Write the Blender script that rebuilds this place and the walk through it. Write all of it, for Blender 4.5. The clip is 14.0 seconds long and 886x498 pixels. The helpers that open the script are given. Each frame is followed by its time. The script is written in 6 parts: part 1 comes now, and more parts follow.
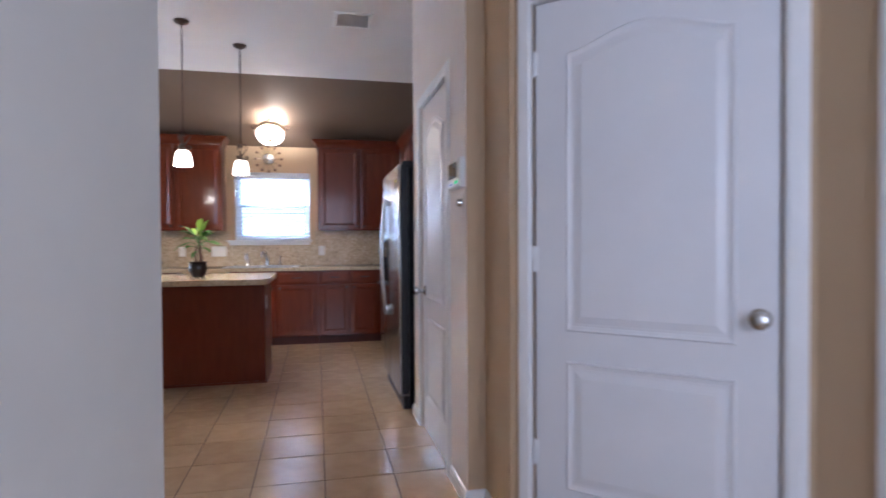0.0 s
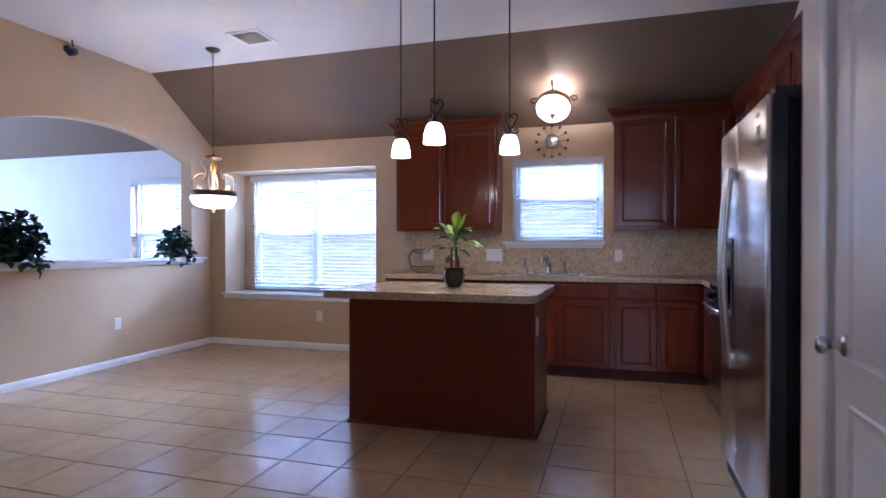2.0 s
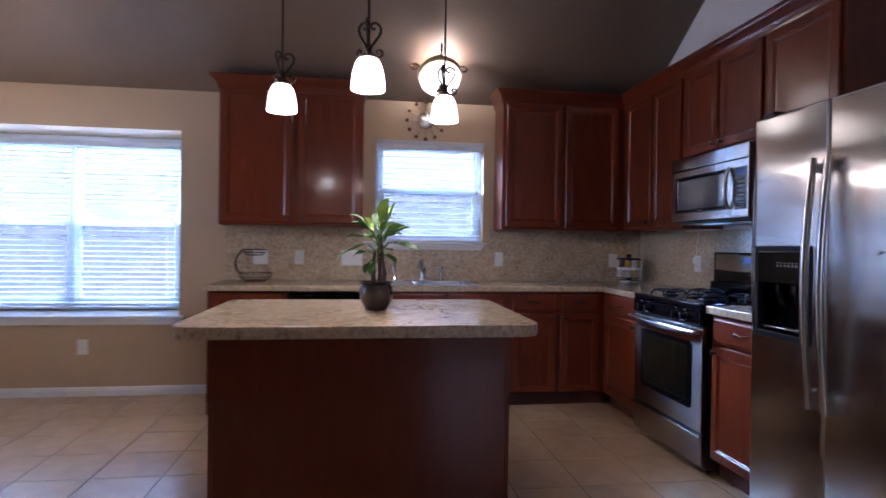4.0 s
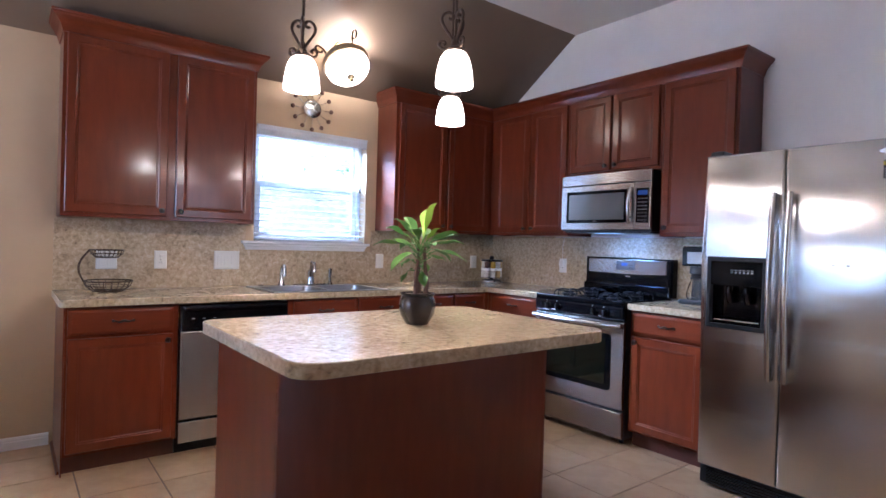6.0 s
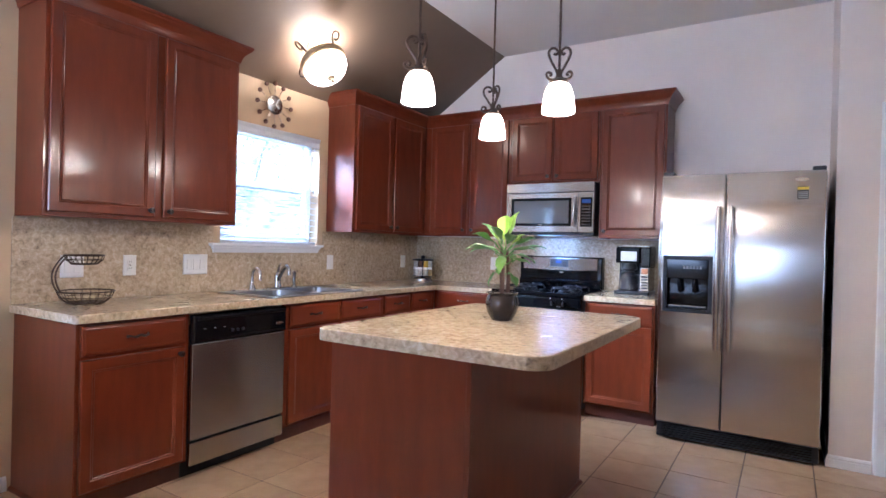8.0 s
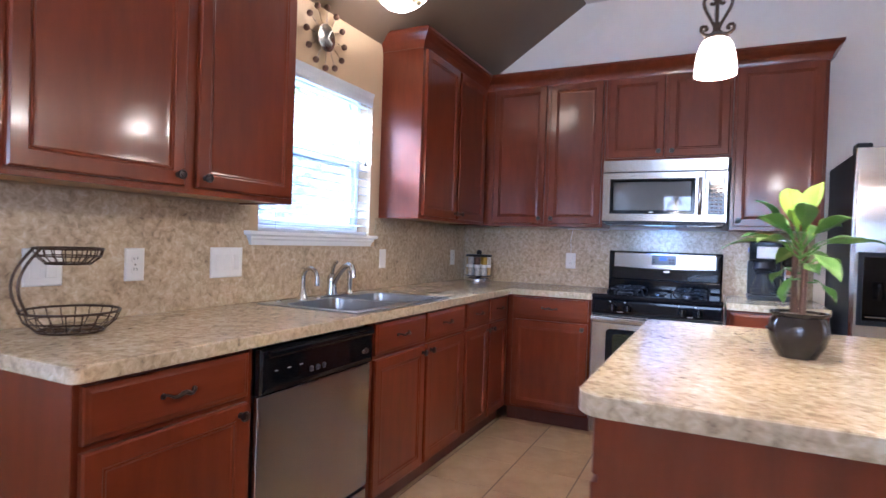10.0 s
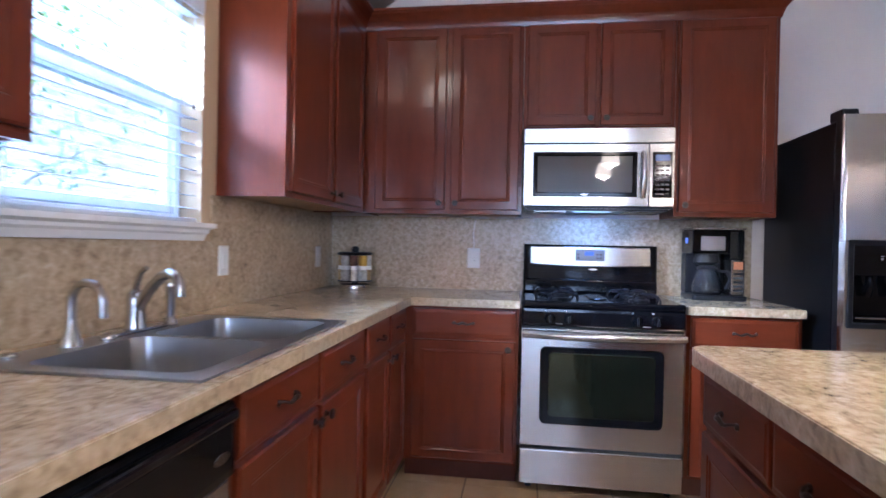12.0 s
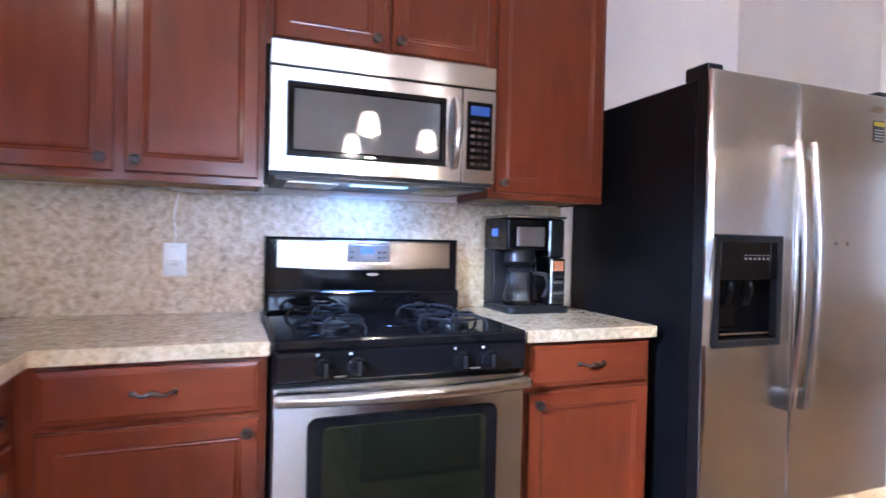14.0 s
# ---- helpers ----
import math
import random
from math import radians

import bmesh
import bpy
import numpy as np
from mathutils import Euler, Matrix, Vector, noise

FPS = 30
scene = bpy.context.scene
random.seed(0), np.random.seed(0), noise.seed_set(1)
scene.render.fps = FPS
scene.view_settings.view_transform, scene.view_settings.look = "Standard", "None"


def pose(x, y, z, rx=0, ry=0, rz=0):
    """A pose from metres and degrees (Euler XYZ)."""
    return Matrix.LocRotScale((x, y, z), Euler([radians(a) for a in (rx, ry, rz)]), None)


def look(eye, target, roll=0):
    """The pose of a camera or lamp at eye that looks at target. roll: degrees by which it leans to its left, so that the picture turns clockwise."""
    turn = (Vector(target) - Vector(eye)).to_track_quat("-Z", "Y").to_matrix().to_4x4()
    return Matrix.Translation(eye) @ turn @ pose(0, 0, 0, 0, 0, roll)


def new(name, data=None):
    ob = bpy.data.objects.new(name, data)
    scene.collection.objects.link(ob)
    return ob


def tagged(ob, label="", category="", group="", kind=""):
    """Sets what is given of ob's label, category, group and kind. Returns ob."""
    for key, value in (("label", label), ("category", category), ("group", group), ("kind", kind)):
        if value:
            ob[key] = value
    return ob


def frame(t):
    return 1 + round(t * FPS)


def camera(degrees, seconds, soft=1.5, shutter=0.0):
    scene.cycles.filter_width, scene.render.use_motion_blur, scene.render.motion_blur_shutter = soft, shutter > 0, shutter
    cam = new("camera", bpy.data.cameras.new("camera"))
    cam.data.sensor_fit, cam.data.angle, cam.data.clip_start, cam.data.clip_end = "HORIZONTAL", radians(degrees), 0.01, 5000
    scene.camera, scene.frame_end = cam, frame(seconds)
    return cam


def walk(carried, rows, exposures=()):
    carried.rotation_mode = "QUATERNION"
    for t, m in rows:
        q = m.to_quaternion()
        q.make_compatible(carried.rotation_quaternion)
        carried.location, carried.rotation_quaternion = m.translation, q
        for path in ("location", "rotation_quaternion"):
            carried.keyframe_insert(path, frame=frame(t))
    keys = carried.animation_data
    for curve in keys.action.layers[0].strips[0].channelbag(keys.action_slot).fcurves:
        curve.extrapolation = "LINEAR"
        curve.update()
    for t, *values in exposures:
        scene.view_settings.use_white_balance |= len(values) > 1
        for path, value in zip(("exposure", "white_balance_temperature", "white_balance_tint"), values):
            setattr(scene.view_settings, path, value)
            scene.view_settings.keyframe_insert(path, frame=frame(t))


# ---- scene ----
cam = camera(76.6, 14.0, 1.5, 0.5)
PATH = [
    (0, (-0.07, 0.249, 1.231), (0.369, 2.2, 1.198), -0.3),
    (0.5, (0.113, 0.697, 1.193), (0.186, 2.695, 1.167), -0.5),
    (1, (0.158, 1.124, 1.167), (-0.145, 3.101, 1.154), -0.5),
    (1.5, (0.082, 1.501, 1.184), (-0.45, 3.429, 1.172), -0.2),
    (2, (-0.041, 1.858, 1.202), (-0.627, 3.77, 1.189), -0.0),
    (2.5, (-0.252, 2.143, 1.192), (-0.807, 4.064, 1.178), 0.2),
    (3, (-0.508, 2.405, 1.193), (-0.841, 4.377, 1.175), 0.4),
    (3.5, (-0.804, 2.686, 1.223), (-0.873, 4.685, 1.201), 0.6),
    (4, (-1.151, 2.936, 1.223), (-0.872, 4.916, 1.206), 0.8),
    (4.2, (-1.275, 3.026, 1.22), (-0.851, 4.98, 1.207), 0.8),
    (6.3, (-2.645, 3.681, 1.258), (-1.334, 5.192, 1.246), 1.7),
    (6.5, (-2.762, 3.738, 1.244), (-1.394, 5.197, 1.237), 1.6),
    (7, (-3.05, 3.94, 1.25), (-1.525, 5.234, 1.248), 1.5),
    (7.5, (-3.311, 4.13, 1.25), (-1.682, 5.29, 1.242), 1.5),
    (8, (-3.487, 4.398, 1.257), (-1.782, 5.445, 1.247), 1.5),
    (8.5, (-3.534, 4.724, 1.258), (-1.768, 5.681, 1.239), 1.6),
    (9, (-3.427, 5.105, 1.237), (-1.663, 6.047, 1.217), 1.4),
    (9.2, (-3.325, 5.247, 1.229), (-1.57, 6.207, 1.22), 1.6),
    (11.3, (-2.515, 6.343, 1.203), (-0.578, 6.843, 1.174), 1.5),
    (11.5, (-2.405, 6.398, 1.183), (-0.452, 6.831, 1.164), 1.15),
    (12, (-2.083, 6.460, 1.176), (-0.103, 6.742, 1.164), 1.15),
    (12.5, (-1.783, 6.532, 1.180), (0.217, 6.587, 1.160), 1.2),
    (13, (-1.45, 6.585, 1.203), (0.540, 6.360, 1.172), 1.2),
    (13.5, (-1.116, 6.622, 1.202), (0.823, 6.131, 1.172), 1.3),
    (14, (-0.892, 6.565, 1.195), (0.98, 5.861, 1.163), 1.3),
]
EXPOSURES = [(0, 5.45, 5250, 16), (1.0, 4.95, 5180, 21), (2.0, 4.65, 5100, 25), (4.0, 4.46, 5080, 24), (6.5, 5.52, 5230, 18), (9.0, 5.67, 5280, 18), (11.5, 5.6, 5250, 18), (12.5, 5.24, 5150, 19), (13.2, 5.58, 5300, 18), (14, 6.2, 5350, 18)]
SKY, SUN = 0.09, 1.35
WEST_LIGHT, HALL_LIGHT = 8.0, 0.88
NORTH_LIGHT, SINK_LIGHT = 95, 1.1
PENDANT, CEILING, CHANDELIER, COOK_LIGHT = 0.36, 0.34, 1.0, 0.055
SHADE, BOWL, NOOK_BOWL = 0.30, 0.40, 0.36
walk(cam, [(t, look(eye, target, roll)) for t, eye, target, roll in PATH], EXPOSURES)

# ---- world, sun, large lights ----
world = bpy.data.worlds.new("world")
scene.world = world
world.use_nodes = True
_wn = world.node_tree.nodes
_sky = _wn.new("ShaderNodeTexSky")
_sky.sky_type = "NISHITA"
_sky.sun_disc = False
_sky.sun_elevation = radians(48)
_sky.sun_rotation = radians(200)
world.node_tree.links.new(_sky.outputs[0], _wn["Background"].inputs[0])
_wn["Background"].inputs[1].default_value = SKY


def lamp(name, kind, energy, colour, m, size=0.05, size_y=None):
    data = bpy.data.lights.new(name, kind)
    data.energy, data.color = energy, colour
    if kind == "AREA":
        data.shape, data.size, data.size_y = "RECTANGLE", size, size_y or size
    elif kind == "SUN":
        data.angle = radians(size)
    else:
        data.shadow_soft_size = size
    ob = new(name, data)
    ob.matrix_world = m
    return ob


# The sun stands behind the house, so that no direct beam comes through the kitchen windows.
lamp("sun", "SUN", SUN, (1.0, 0.95, 0.87), look((0, 0, 10), (0.34, 0.94, 10 - 1.11)), 0.5)
# Added lamps, unseen: daylight for the next room and the hall behind the camera.
lamp("daylight_fill", "AREA", WEST_LIGHT, (0.62, 0.78, 1.0), look((-9.42, 5.2, 1.5), (0, 5.2, 1.4)), 3.4, 1.9)
lamp("daylight_fill", "AREA", HALL_LIGHT, (0.86, 0.90, 1.0), look((0.5, -1.42, 1.55), (0.5, 3, 1.5)), 1.3, 1.7)
# Unseen lamps added over the yard before both kitchen windows, standing in for sky.
lamp("daylight_fill", "AREA", NORTH_LIGHT, (0.62, 0.80, 1.0), look((-2.85, 10.75, 3.45), (-2.85, 7.9, 1.35)), 1.7, 1.0)
lamp("daylight_fill", "AREA", SINK_LIGHT, (0.62, 0.80, 1.0), look((-0.65, 8.85, 3.2), (-0.65, 7.72, 1.7)), 0.8, 0.5)

# ---- materials ----


def mat(name, colour, rough=0.5, metal=0.0, vary=0.12, scale=6.0, stretch=(1, 1, 1), bump=0.0, bump_scale=80.0,
        coat=0.0, spec=0.5, emit=0.0, emit_colour=None, rough_vary=0.0, object_vary=0.0, second=None, trans=0.0, ior=1.45):
    m = bpy.data.materials.new(name)
    m.use_nodes = True
    nt = m.node_tree
    nd, ln = nt.nodes, nt.links
    b = nd["Principled BSDF"]
    b.inputs["Roughness"].default_value = rough
    b.inputs["Metallic"].default_value = metal
    b.inputs["Coat Weight"].default_value = coat
    b.inputs["Coat Roughness"].default_value = 0.125
    b.inputs["Specular IOR Level"].default_value = spec
    b.inputs["Transmission Weight"].default_value = trans
    b.inputs["IOR"].default_value = ior
    if emit:
        b.inputs["Emission Color"].default_value = (*(emit_colour or colour), 1)
        b.inputs["Emission Strength"].default_value = emit
    tc = nd.new("ShaderNodeTexCoord")
    mp = nd.new("ShaderNodeMapping")
    mp.inputs["Scale"].default_value = stretch
    ln.new(tc.outputs["Object"], mp.inputs["Vector"])
    if vary or second:
        n1 = nd.new("ShaderNodeTexNoise")
        n1.inputs["Scale"].default_value = scale
        n1.inputs["Detail"].default_value = 6
        n1.inputs["Roughness"].default_value = 0.6
        n2 = nd.new("ShaderNodeTexNoise")
        n2.inputs["Scale"].default_value = scale * 0.17
        n2.inputs["Detail"].default_value = 3
        ln.new(mp.outputs[0], n1.inputs["Vector"])
        ln.new(mp.outputs[0], n2.inputs["Vector"])
        mx = nd.new("ShaderNodeMath")
        mx.operation = "MULTIPLY_ADD"
        mx.inputs[1].default_value = 0.6
        sc = nd.new("ShaderNodeMath")
        sc.operation = "MULTIPLY"
        sc.inputs[1].default_value = 0.4
        ln.new(n2.outputs[0], sc.inputs[0])
        ln.new(n1.outputs[0], mx.inputs[0])
        ln.new(sc.outputs[0], mx.inputs[2])
        rp = nd.new("ShaderNodeValToRGB")
        lo = second or [c * (1 - vary) for c in colour]
        hi = colour if second else [min(1, c * (1 + vary)) for c in colour]
        rp.color_ramp.elements[0].color, rp.color_ramp.elements[0].position = (*lo, 1), 0.33
        rp.color_ramp.elements[1].color, rp.color_ramp.elements[1].position = (*hi, 1), 0.67
        ln.new(mx.outputs[0], rp.inputs[0])
        out = rp.outputs[0]
        if object_vary:
            oi = nd.new("ShaderNodeObjectInfo")
            hv = nd.new("ShaderNodeHueSaturation")
            mr = nd.new("ShaderNodeMapRange")
            mr.inputs["To Min"].default_value, mr.inputs["To Max"].default_value = 1 - object_vary, 1 + object_vary
            ln.new(oi.outputs["Random"], mr.inputs["Value"])
            ln.new(mr.outputs[0], hv.inputs["Value"])
            ln.new(out, hv.inputs["Color"])
            out = hv.outputs[0]
        ln.new(out, b.inputs["Base Color"])
        if rough_vary:
            rr = nd.new("ShaderNodeMapRange")
            rr.inputs["From Min"].default_value, rr.inputs["From Max"].default_value = 0.3, 0.7
            rr.inputs["To Min"].default_value, rr.inputs["To Max"].default_value = rough - rough_vary, rough + rough_vary
            ln.new(n1.outputs[0], rr.inputs["Value"])
            ln.new(rr.outputs[0], b.inputs["Roughness"])
    else:
        b.inputs["Base Color"].default_value = (*colour, 1)
    if bump:
        nb = nd.new("ShaderNodeTexNoise")
        nb.inputs["Scale"].default_value = bump_scale
        nb.inputs["Detail"].default_value = 4
        ln.new(mp.outputs[0], nb.inputs["Vector"])
        bp = nd.new("ShaderNodeBump")
        bp.inputs["Strength"].default_value = bump
        bp.inputs["Distance"].default_value = 0.002
        ln.new(nb.outputs[0], bp.inputs["Height"])
        ln.new(bp.outputs[0], b.inputs["Normal"])
    return m


def stone_mat(name, colours, rough):
    """Speckled laminate: flecks of several colours at two sizes."""
    m = bpy.data.materials.new(name)
    m.use_nodes = True
    nd, ln = m.node_tree.nodes, m.node_tree.links
    b = nd["Principled BSDF"]
    b.inputs["Roughness"].default_value = rough
    tc = nd.new("ShaderNodeTexCoord")
    n1 = nd.new("ShaderNodeTexNoise")
    n1.inputs["Scale"].default_value, n1.inputs["Detail"].default_value, n1.inputs["Roughness"].default_value = 43, 6, 0.64
    n1.inputs["Distortion"].default_value = 0.6
    n2 = nd.new("ShaderNodeTexNoise")
    n2.inputs["Scale"].default_value, n2.inputs["Detail"].default_value = 7, 3
    ln.new(tc.outputs["Object"], n1.inputs["Vector"])
    ln.new(tc.outputs["Object"], n2.inputs["Vector"])
    ad = nd.new("ShaderNodeMath")
    ad.operation = "MULTIPLY_ADD"
    ad.inputs[1].default_value = 0.25
    ln.new(n2.outputs[0], ad.inputs[0])
    ln.new(n1.outputs[0], ad.inputs[2])
    rp = nd.new("ShaderNodeValToRGB")
    els = rp.color_ramp.elements
    while len(els) < len(colours):
        els.new(0.5)
    for e, (p, c) in zip(els, colours):
        e.position, e.color = p, (*c, 1)
    ln.new(ad.outputs[0], rp.inputs[0])
    ln.new(rp.outputs[0], b.inputs["Base Color"])
    return m


def screen_mat(name, colour, see_through):
    m = bpy.data.materials.new(name)
    m.use_nodes = True
    nd, ln = m.node_tree.nodes, m.node_tree.links
    b, out = nd["Principled BSDF"], nd["Material Output"]
    b.inputs["Base Color"].default_value = (*colour, 1)
    b.inputs["Roughness"].default_value = 0.8
    tr, mx = nd.new("ShaderNodeBsdfTransparent"), nd.new("ShaderNodeMixShader")
    mx.inputs[0].default_value = see_through
    ln.new(b.outputs[0], mx.inputs[1])
    ln.new(tr.outputs[0], mx.inputs[2])
    ln.new(mx.outputs[0], out.inputs["Surface"])
    return m


def steel(name, turn, drawn=0.7, rough=0.26, wave=0.0, tone=1.0):
    """Brushed stainless steel: reflections drawn out across the grain."""
    m = mat(name, (0.61 * tone, 0.595 * tone, 0.58 * tone), rough, 1.0, vary=0.03, scale=3, stretch=(0.4, 1, 1.6), bump=wave, bump_scale=2.8)
    nd, ln = m.node_tree.nodes, m.node_tree.links
    b = nd["Principled BSDF"]
    b.inputs["Anisotropic"].default_value = drawn
    b.inputs["Anisotropic Rotation"].default_value = turn
    for n in nd:
        if n.type == "BUMP":
            n.inputs["Distance"].default_value = 0.0105
    tg = nd.new("ShaderNodeTangent")
    tg.direction_type, tg.axis = "RADIAL", "Z"
    ln.new(tg.outputs[0], b.inputs["Tangent"])
    return m


def slat_mat(name, colour):
    m = mat(name, colour, 0.45, vary=0.03, scale=10)
    nd, ln = m.node_tree.nodes, m.node_tree.links
    tr, mx = nd.new("ShaderNodeBsdfTranslucent"), nd.new("ShaderNodeMixShader")
    tr.inputs["Color"].default_value = (*colour, 1)
    mx.inputs[0].default_value = 0.10
    ln.new(nd["Principled BSDF"].outputs[0], mx.inputs[1])
    ln.new(tr.outputs[0], mx.inputs[2])
    ln.new(mx.outputs[0], nd["Material Output"].inputs["Surface"])
    return m


M_TAN = mat("paint_tan", (0.525, 0.385, 0.242), 0.7, vary=0.04, scale=3, bump=0.25, bump_scale=220)
M_PALE = mat("paint_pale", (0.82, 0.745, 0.68), 0.7, vary=0.04, scale=3, bump=0.25, bump_scale=220)
M_GREY = mat("paint_grey_white", (0.71, 0.73, 0.725), 0.7, vary=0.04, scale=3, bump=0.25, bump_scale=220)
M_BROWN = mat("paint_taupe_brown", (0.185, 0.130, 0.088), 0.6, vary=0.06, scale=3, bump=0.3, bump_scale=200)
M_CEIL = mat("paint_ceiling", (0.74, 0.70, 0.66), 0.8, vary=0.03, scale=3, bump=0.4, bump_scale=160)
M_TRIM = mat("white_gloss_paint", (0.80, 0.80, 0.80), 0.32, vary=0.03, scale=8)
M_DOOR = mat("white_door_paint", (0.76, 0.76, 0.78), 0.30, vary=0.03, scale=5, bump=0.12, bump_scale=140)
M_TILE = mat("tan_floor_tile", (0.51, 0.350, 0.208), 0.20, spec=0.75, vary=0.3, second=(0.40, 0.264, 0.152), scale=9, bump=0.02, bump_scale=9, rough_vary=0.03, object_vary=0.05)
M_GROUT = mat("dark_grout", (0.13, 0.085, 0.055), 0.85, vary=0.2, scale=30)
M_WOOD = mat("cherry_wood", (0.158, 0.0295, 0.0098), 0.30, second=(0.103, 0.0188, 0.0066), spec=0.30, scale=5, stretch=(4, 4, 0.8), coat=0.42, bump=0.05, bump_scale=30)
M_WOOD_H = mat("cherry_wood_across", (0.158, 0.0295, 0.0098), 0.30, second=(0.103, 0.0188, 0.0066), spec=0.30, scale=5, stretch=(0.8, 4, 4), coat=0.42, bump=0.05, bump_scale=30)
for m_ in (M_WOOD, M_WOOD_H):
    m_.node_tree.nodes["Principled BSDF"].inputs["Specular Tint"].default_value = (1.0, 0.85, 0.74, 1)  # warm colour put into the sheen to offset bluish room reflections
M_WOOD_IN = mat("raw_wood", (0.42, 0.27, 0.14), 0.6, vary=0.2, scale=8, stretch=(1, 6, 6))
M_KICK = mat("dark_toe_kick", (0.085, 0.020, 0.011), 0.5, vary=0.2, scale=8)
STONE = [(0.39, (0.172, 0.120, 0.074)), (0.49, (0.328, 0.243, 0.146)), (0.60, (0.448, 0.342, 0.211)), (0.72, (0.538, 0.428, 0.288)), (0.84, (0.61, 0.535, 0.405))]
M_STONE = stone_mat("speckled_laminate", STONE, 0.18)
M_STONE_UP = stone_mat("speckled_splash", STONE, 0.32)
M_STEEL = steel("brushed_steel", 0.25, 0.92, 0.24, 0.0, 0.80)
M_STEEL_V = steel("brushed_steel_upright", 0.0)
M_STEEL_F = steel("brushed_steel_door", 0.0, 0.95, 0.22, 0.22, 0.9)
M_CHROME = mat("satin_nickel", (0.52, 0.505, 0.48), 0.24, 1.0, vary=0.05, scale=20)
M_SINK = mat("sink_steel", (0.40, 0.39, 0.385), 0.33, 1.0, vary=0.06, scale=30)
M_BLACK = mat("black_enamel", (0.004, 0.004, 0.005), 0.08, vary=0.1, scale=10, spec=0.32)
M_BLACK_M = mat("black_plastic", (0.0085, 0.0085, 0.010), 0.36, spec=0.4, vary=0.15, scale=20)
M_CASE = mat("black_textured_case", (0.0045, 0.0045, 0.006), 0.34, spec=0.22, vary=0.15, scale=20, bump=0.1, bump_scale=160)
M_IRON = mat("cast_iron", (0.006, 0.006, 0.008), 0.42, spec=0.3, vary=0.2, scale=40, bump=0.2, bump_scale=200)
M_DARKGLASS = mat("dark_glass", (0.010, 0.011, 0.010), 0.06, vary=0.05, scale=5, spec=0.9)
M_OVEN = mat("oven_glass", (0.006, 0.008, 0.005), 0.05, vary=0.5, scale=3, spec=1.0)
M_OVEN.node_tree.nodes["Principled BSDF"].inputs["Specular Tint"].default_value = (0.9, 1.0, 0.75, 1)
M_MWGLASS = mat("microwave_glass", (0.10, 0.098, 0.095), 0.03, vary=0.05, scale=5, spec=0.9)
M_BRONZE = mat("oiled_bronze", (0.085, 0.055, 0.038), 0.42, 0.7, vary=0.25, scale=25, bump=0.1, bump_scale=60)
M_GILT = mat("antique_gilt", (0.50, 0.36, 0.20), 0.42, 0.5, vary=0.25, scale=25)
M_ARM = mat("aged_bronze_scroll", (0.26, 0.20, 0.15), 0.32, 0.9, vary=0.2, scale=25)
M_GOLD = mat("mustard_gilt", (0.50, 0.34, 0.09), 0.38, 0.4, vary=0.2, scale=25)
M_PANEL = mat("grey_metal_panel", (0.15, 0.15, 0.16), 0.4, 0.7, vary=0.05, scale=20)
M_KNOB = mat("dark_pewter", (0.060, 0.046, 0.040), 0.30, 0.8, vary=0.2, scale=40)
M_PLASTIC = mat("white_plastic", (0.78, 0.77, 0.74), 0.35, vary=0.02, scale=20)
M_SLOT = mat("dark_slot", (0.05, 0.05, 0.05), 0.6, vary=0.0)
M_SHADE = mat("lit_frosted_glass", (0.9, 0.85, 0.75), 0.4, vary=0.0, emit=SHADE, emit_colour=(1.0, 0.80, 0.55))
M_BOWL = mat("lit_alabaster_bowl", (0.9, 0.84, 0.72), 0.4, vary=0.0, emit=BOWL, emit_colour=(1.0, 0.82, 0.58))
M_NOOK_BOWL = mat("lit_amber_bowl", (0.9, 0.82, 0.68), 0.4, vary=0.0, emit=NOOK_BOWL, emit_colour=(1.0, 0.80, 0.54))
M_GLASS = mat("clear_glass", (1, 1, 1), 0.0, vary=0.0, trans=1.0)
# Pane colour dims and blues the overbright view outdoors; the glass itself is clear.
M_PANE = mat("dimmed_view_glass", (0.28, 0.345, 0.43), 0.0, vary=0.0, trans=1.0)
M_SCREEN = screen_mat("insect_screen", (0.16, 0.25, 0.31), 0.74)
M_VINYL = mat("white_vinyl", (0.78, 0.79, 0.80), 0.4, vary=0.02, scale=10)
M_SLAT = slat_mat("blind_slat", (0.66, 0.69, 0.73))
M_LEAF = mat("plant_leaf", (0.16, 0.30, 0.05), 0.4, vary=0.4, second=(0.06, 0.16, 0.03), scale=7, object_vary=0.25)
M_LEAF_NEW = mat("young_leaf", (0.42, 0.58, 0.07), 0.4, vary=0.3, second=(0.25, 0.42, 0.05), scale=7)
M_IVY = mat("ivy_leaf", (0.025, 0.07, 0.045), 0.45, vary=0.4, second=(0.010, 0.032, 0.024), scale=12)
M_STALK = mat("plant_stalk", (0.12, 0.06, 0.04), 0.7, vary=0.4, scale=30, bump=0.4, bump_scale=60)
M_POT = mat("glazed_dark_pot", (0.035, 0.026, 0.022), 0.16, vary=0.3, scale=8, coat=0.4)
M_PEBBLE = mat("pale_pebbles", (0.35, 0.28, 0.2), 0.7, vary=0.4, scale=60, bump=0.6, bump_scale=90)
M_BLUE = mat("blue_display", (0.05, 0.1, 0.3), 0.3, vary=0.0, emit=0.010, emit_colour=(0.12, 0.28, 1.0))
M_BLUE_DIM = mat("dim_blue_display", (0.02, 0.04, 0.10), 0.15, vary=0.0, emit=0.0025, emit_colour=(0.12, 0.28, 1.0))
M_GREEN = mat("green_display", (0.05, 0.3, 0.1), 0.3, vary=0.0, emit=0.018, emit_colour=(0.05, 1.0, 0.35))
M_CYAN = mat("cool_lamp_lens", (0.7, 0.8, 1.0), 0.3, vary=0.0, emit=0.03, emit_colour=(0.35, 0.72, 1.0))
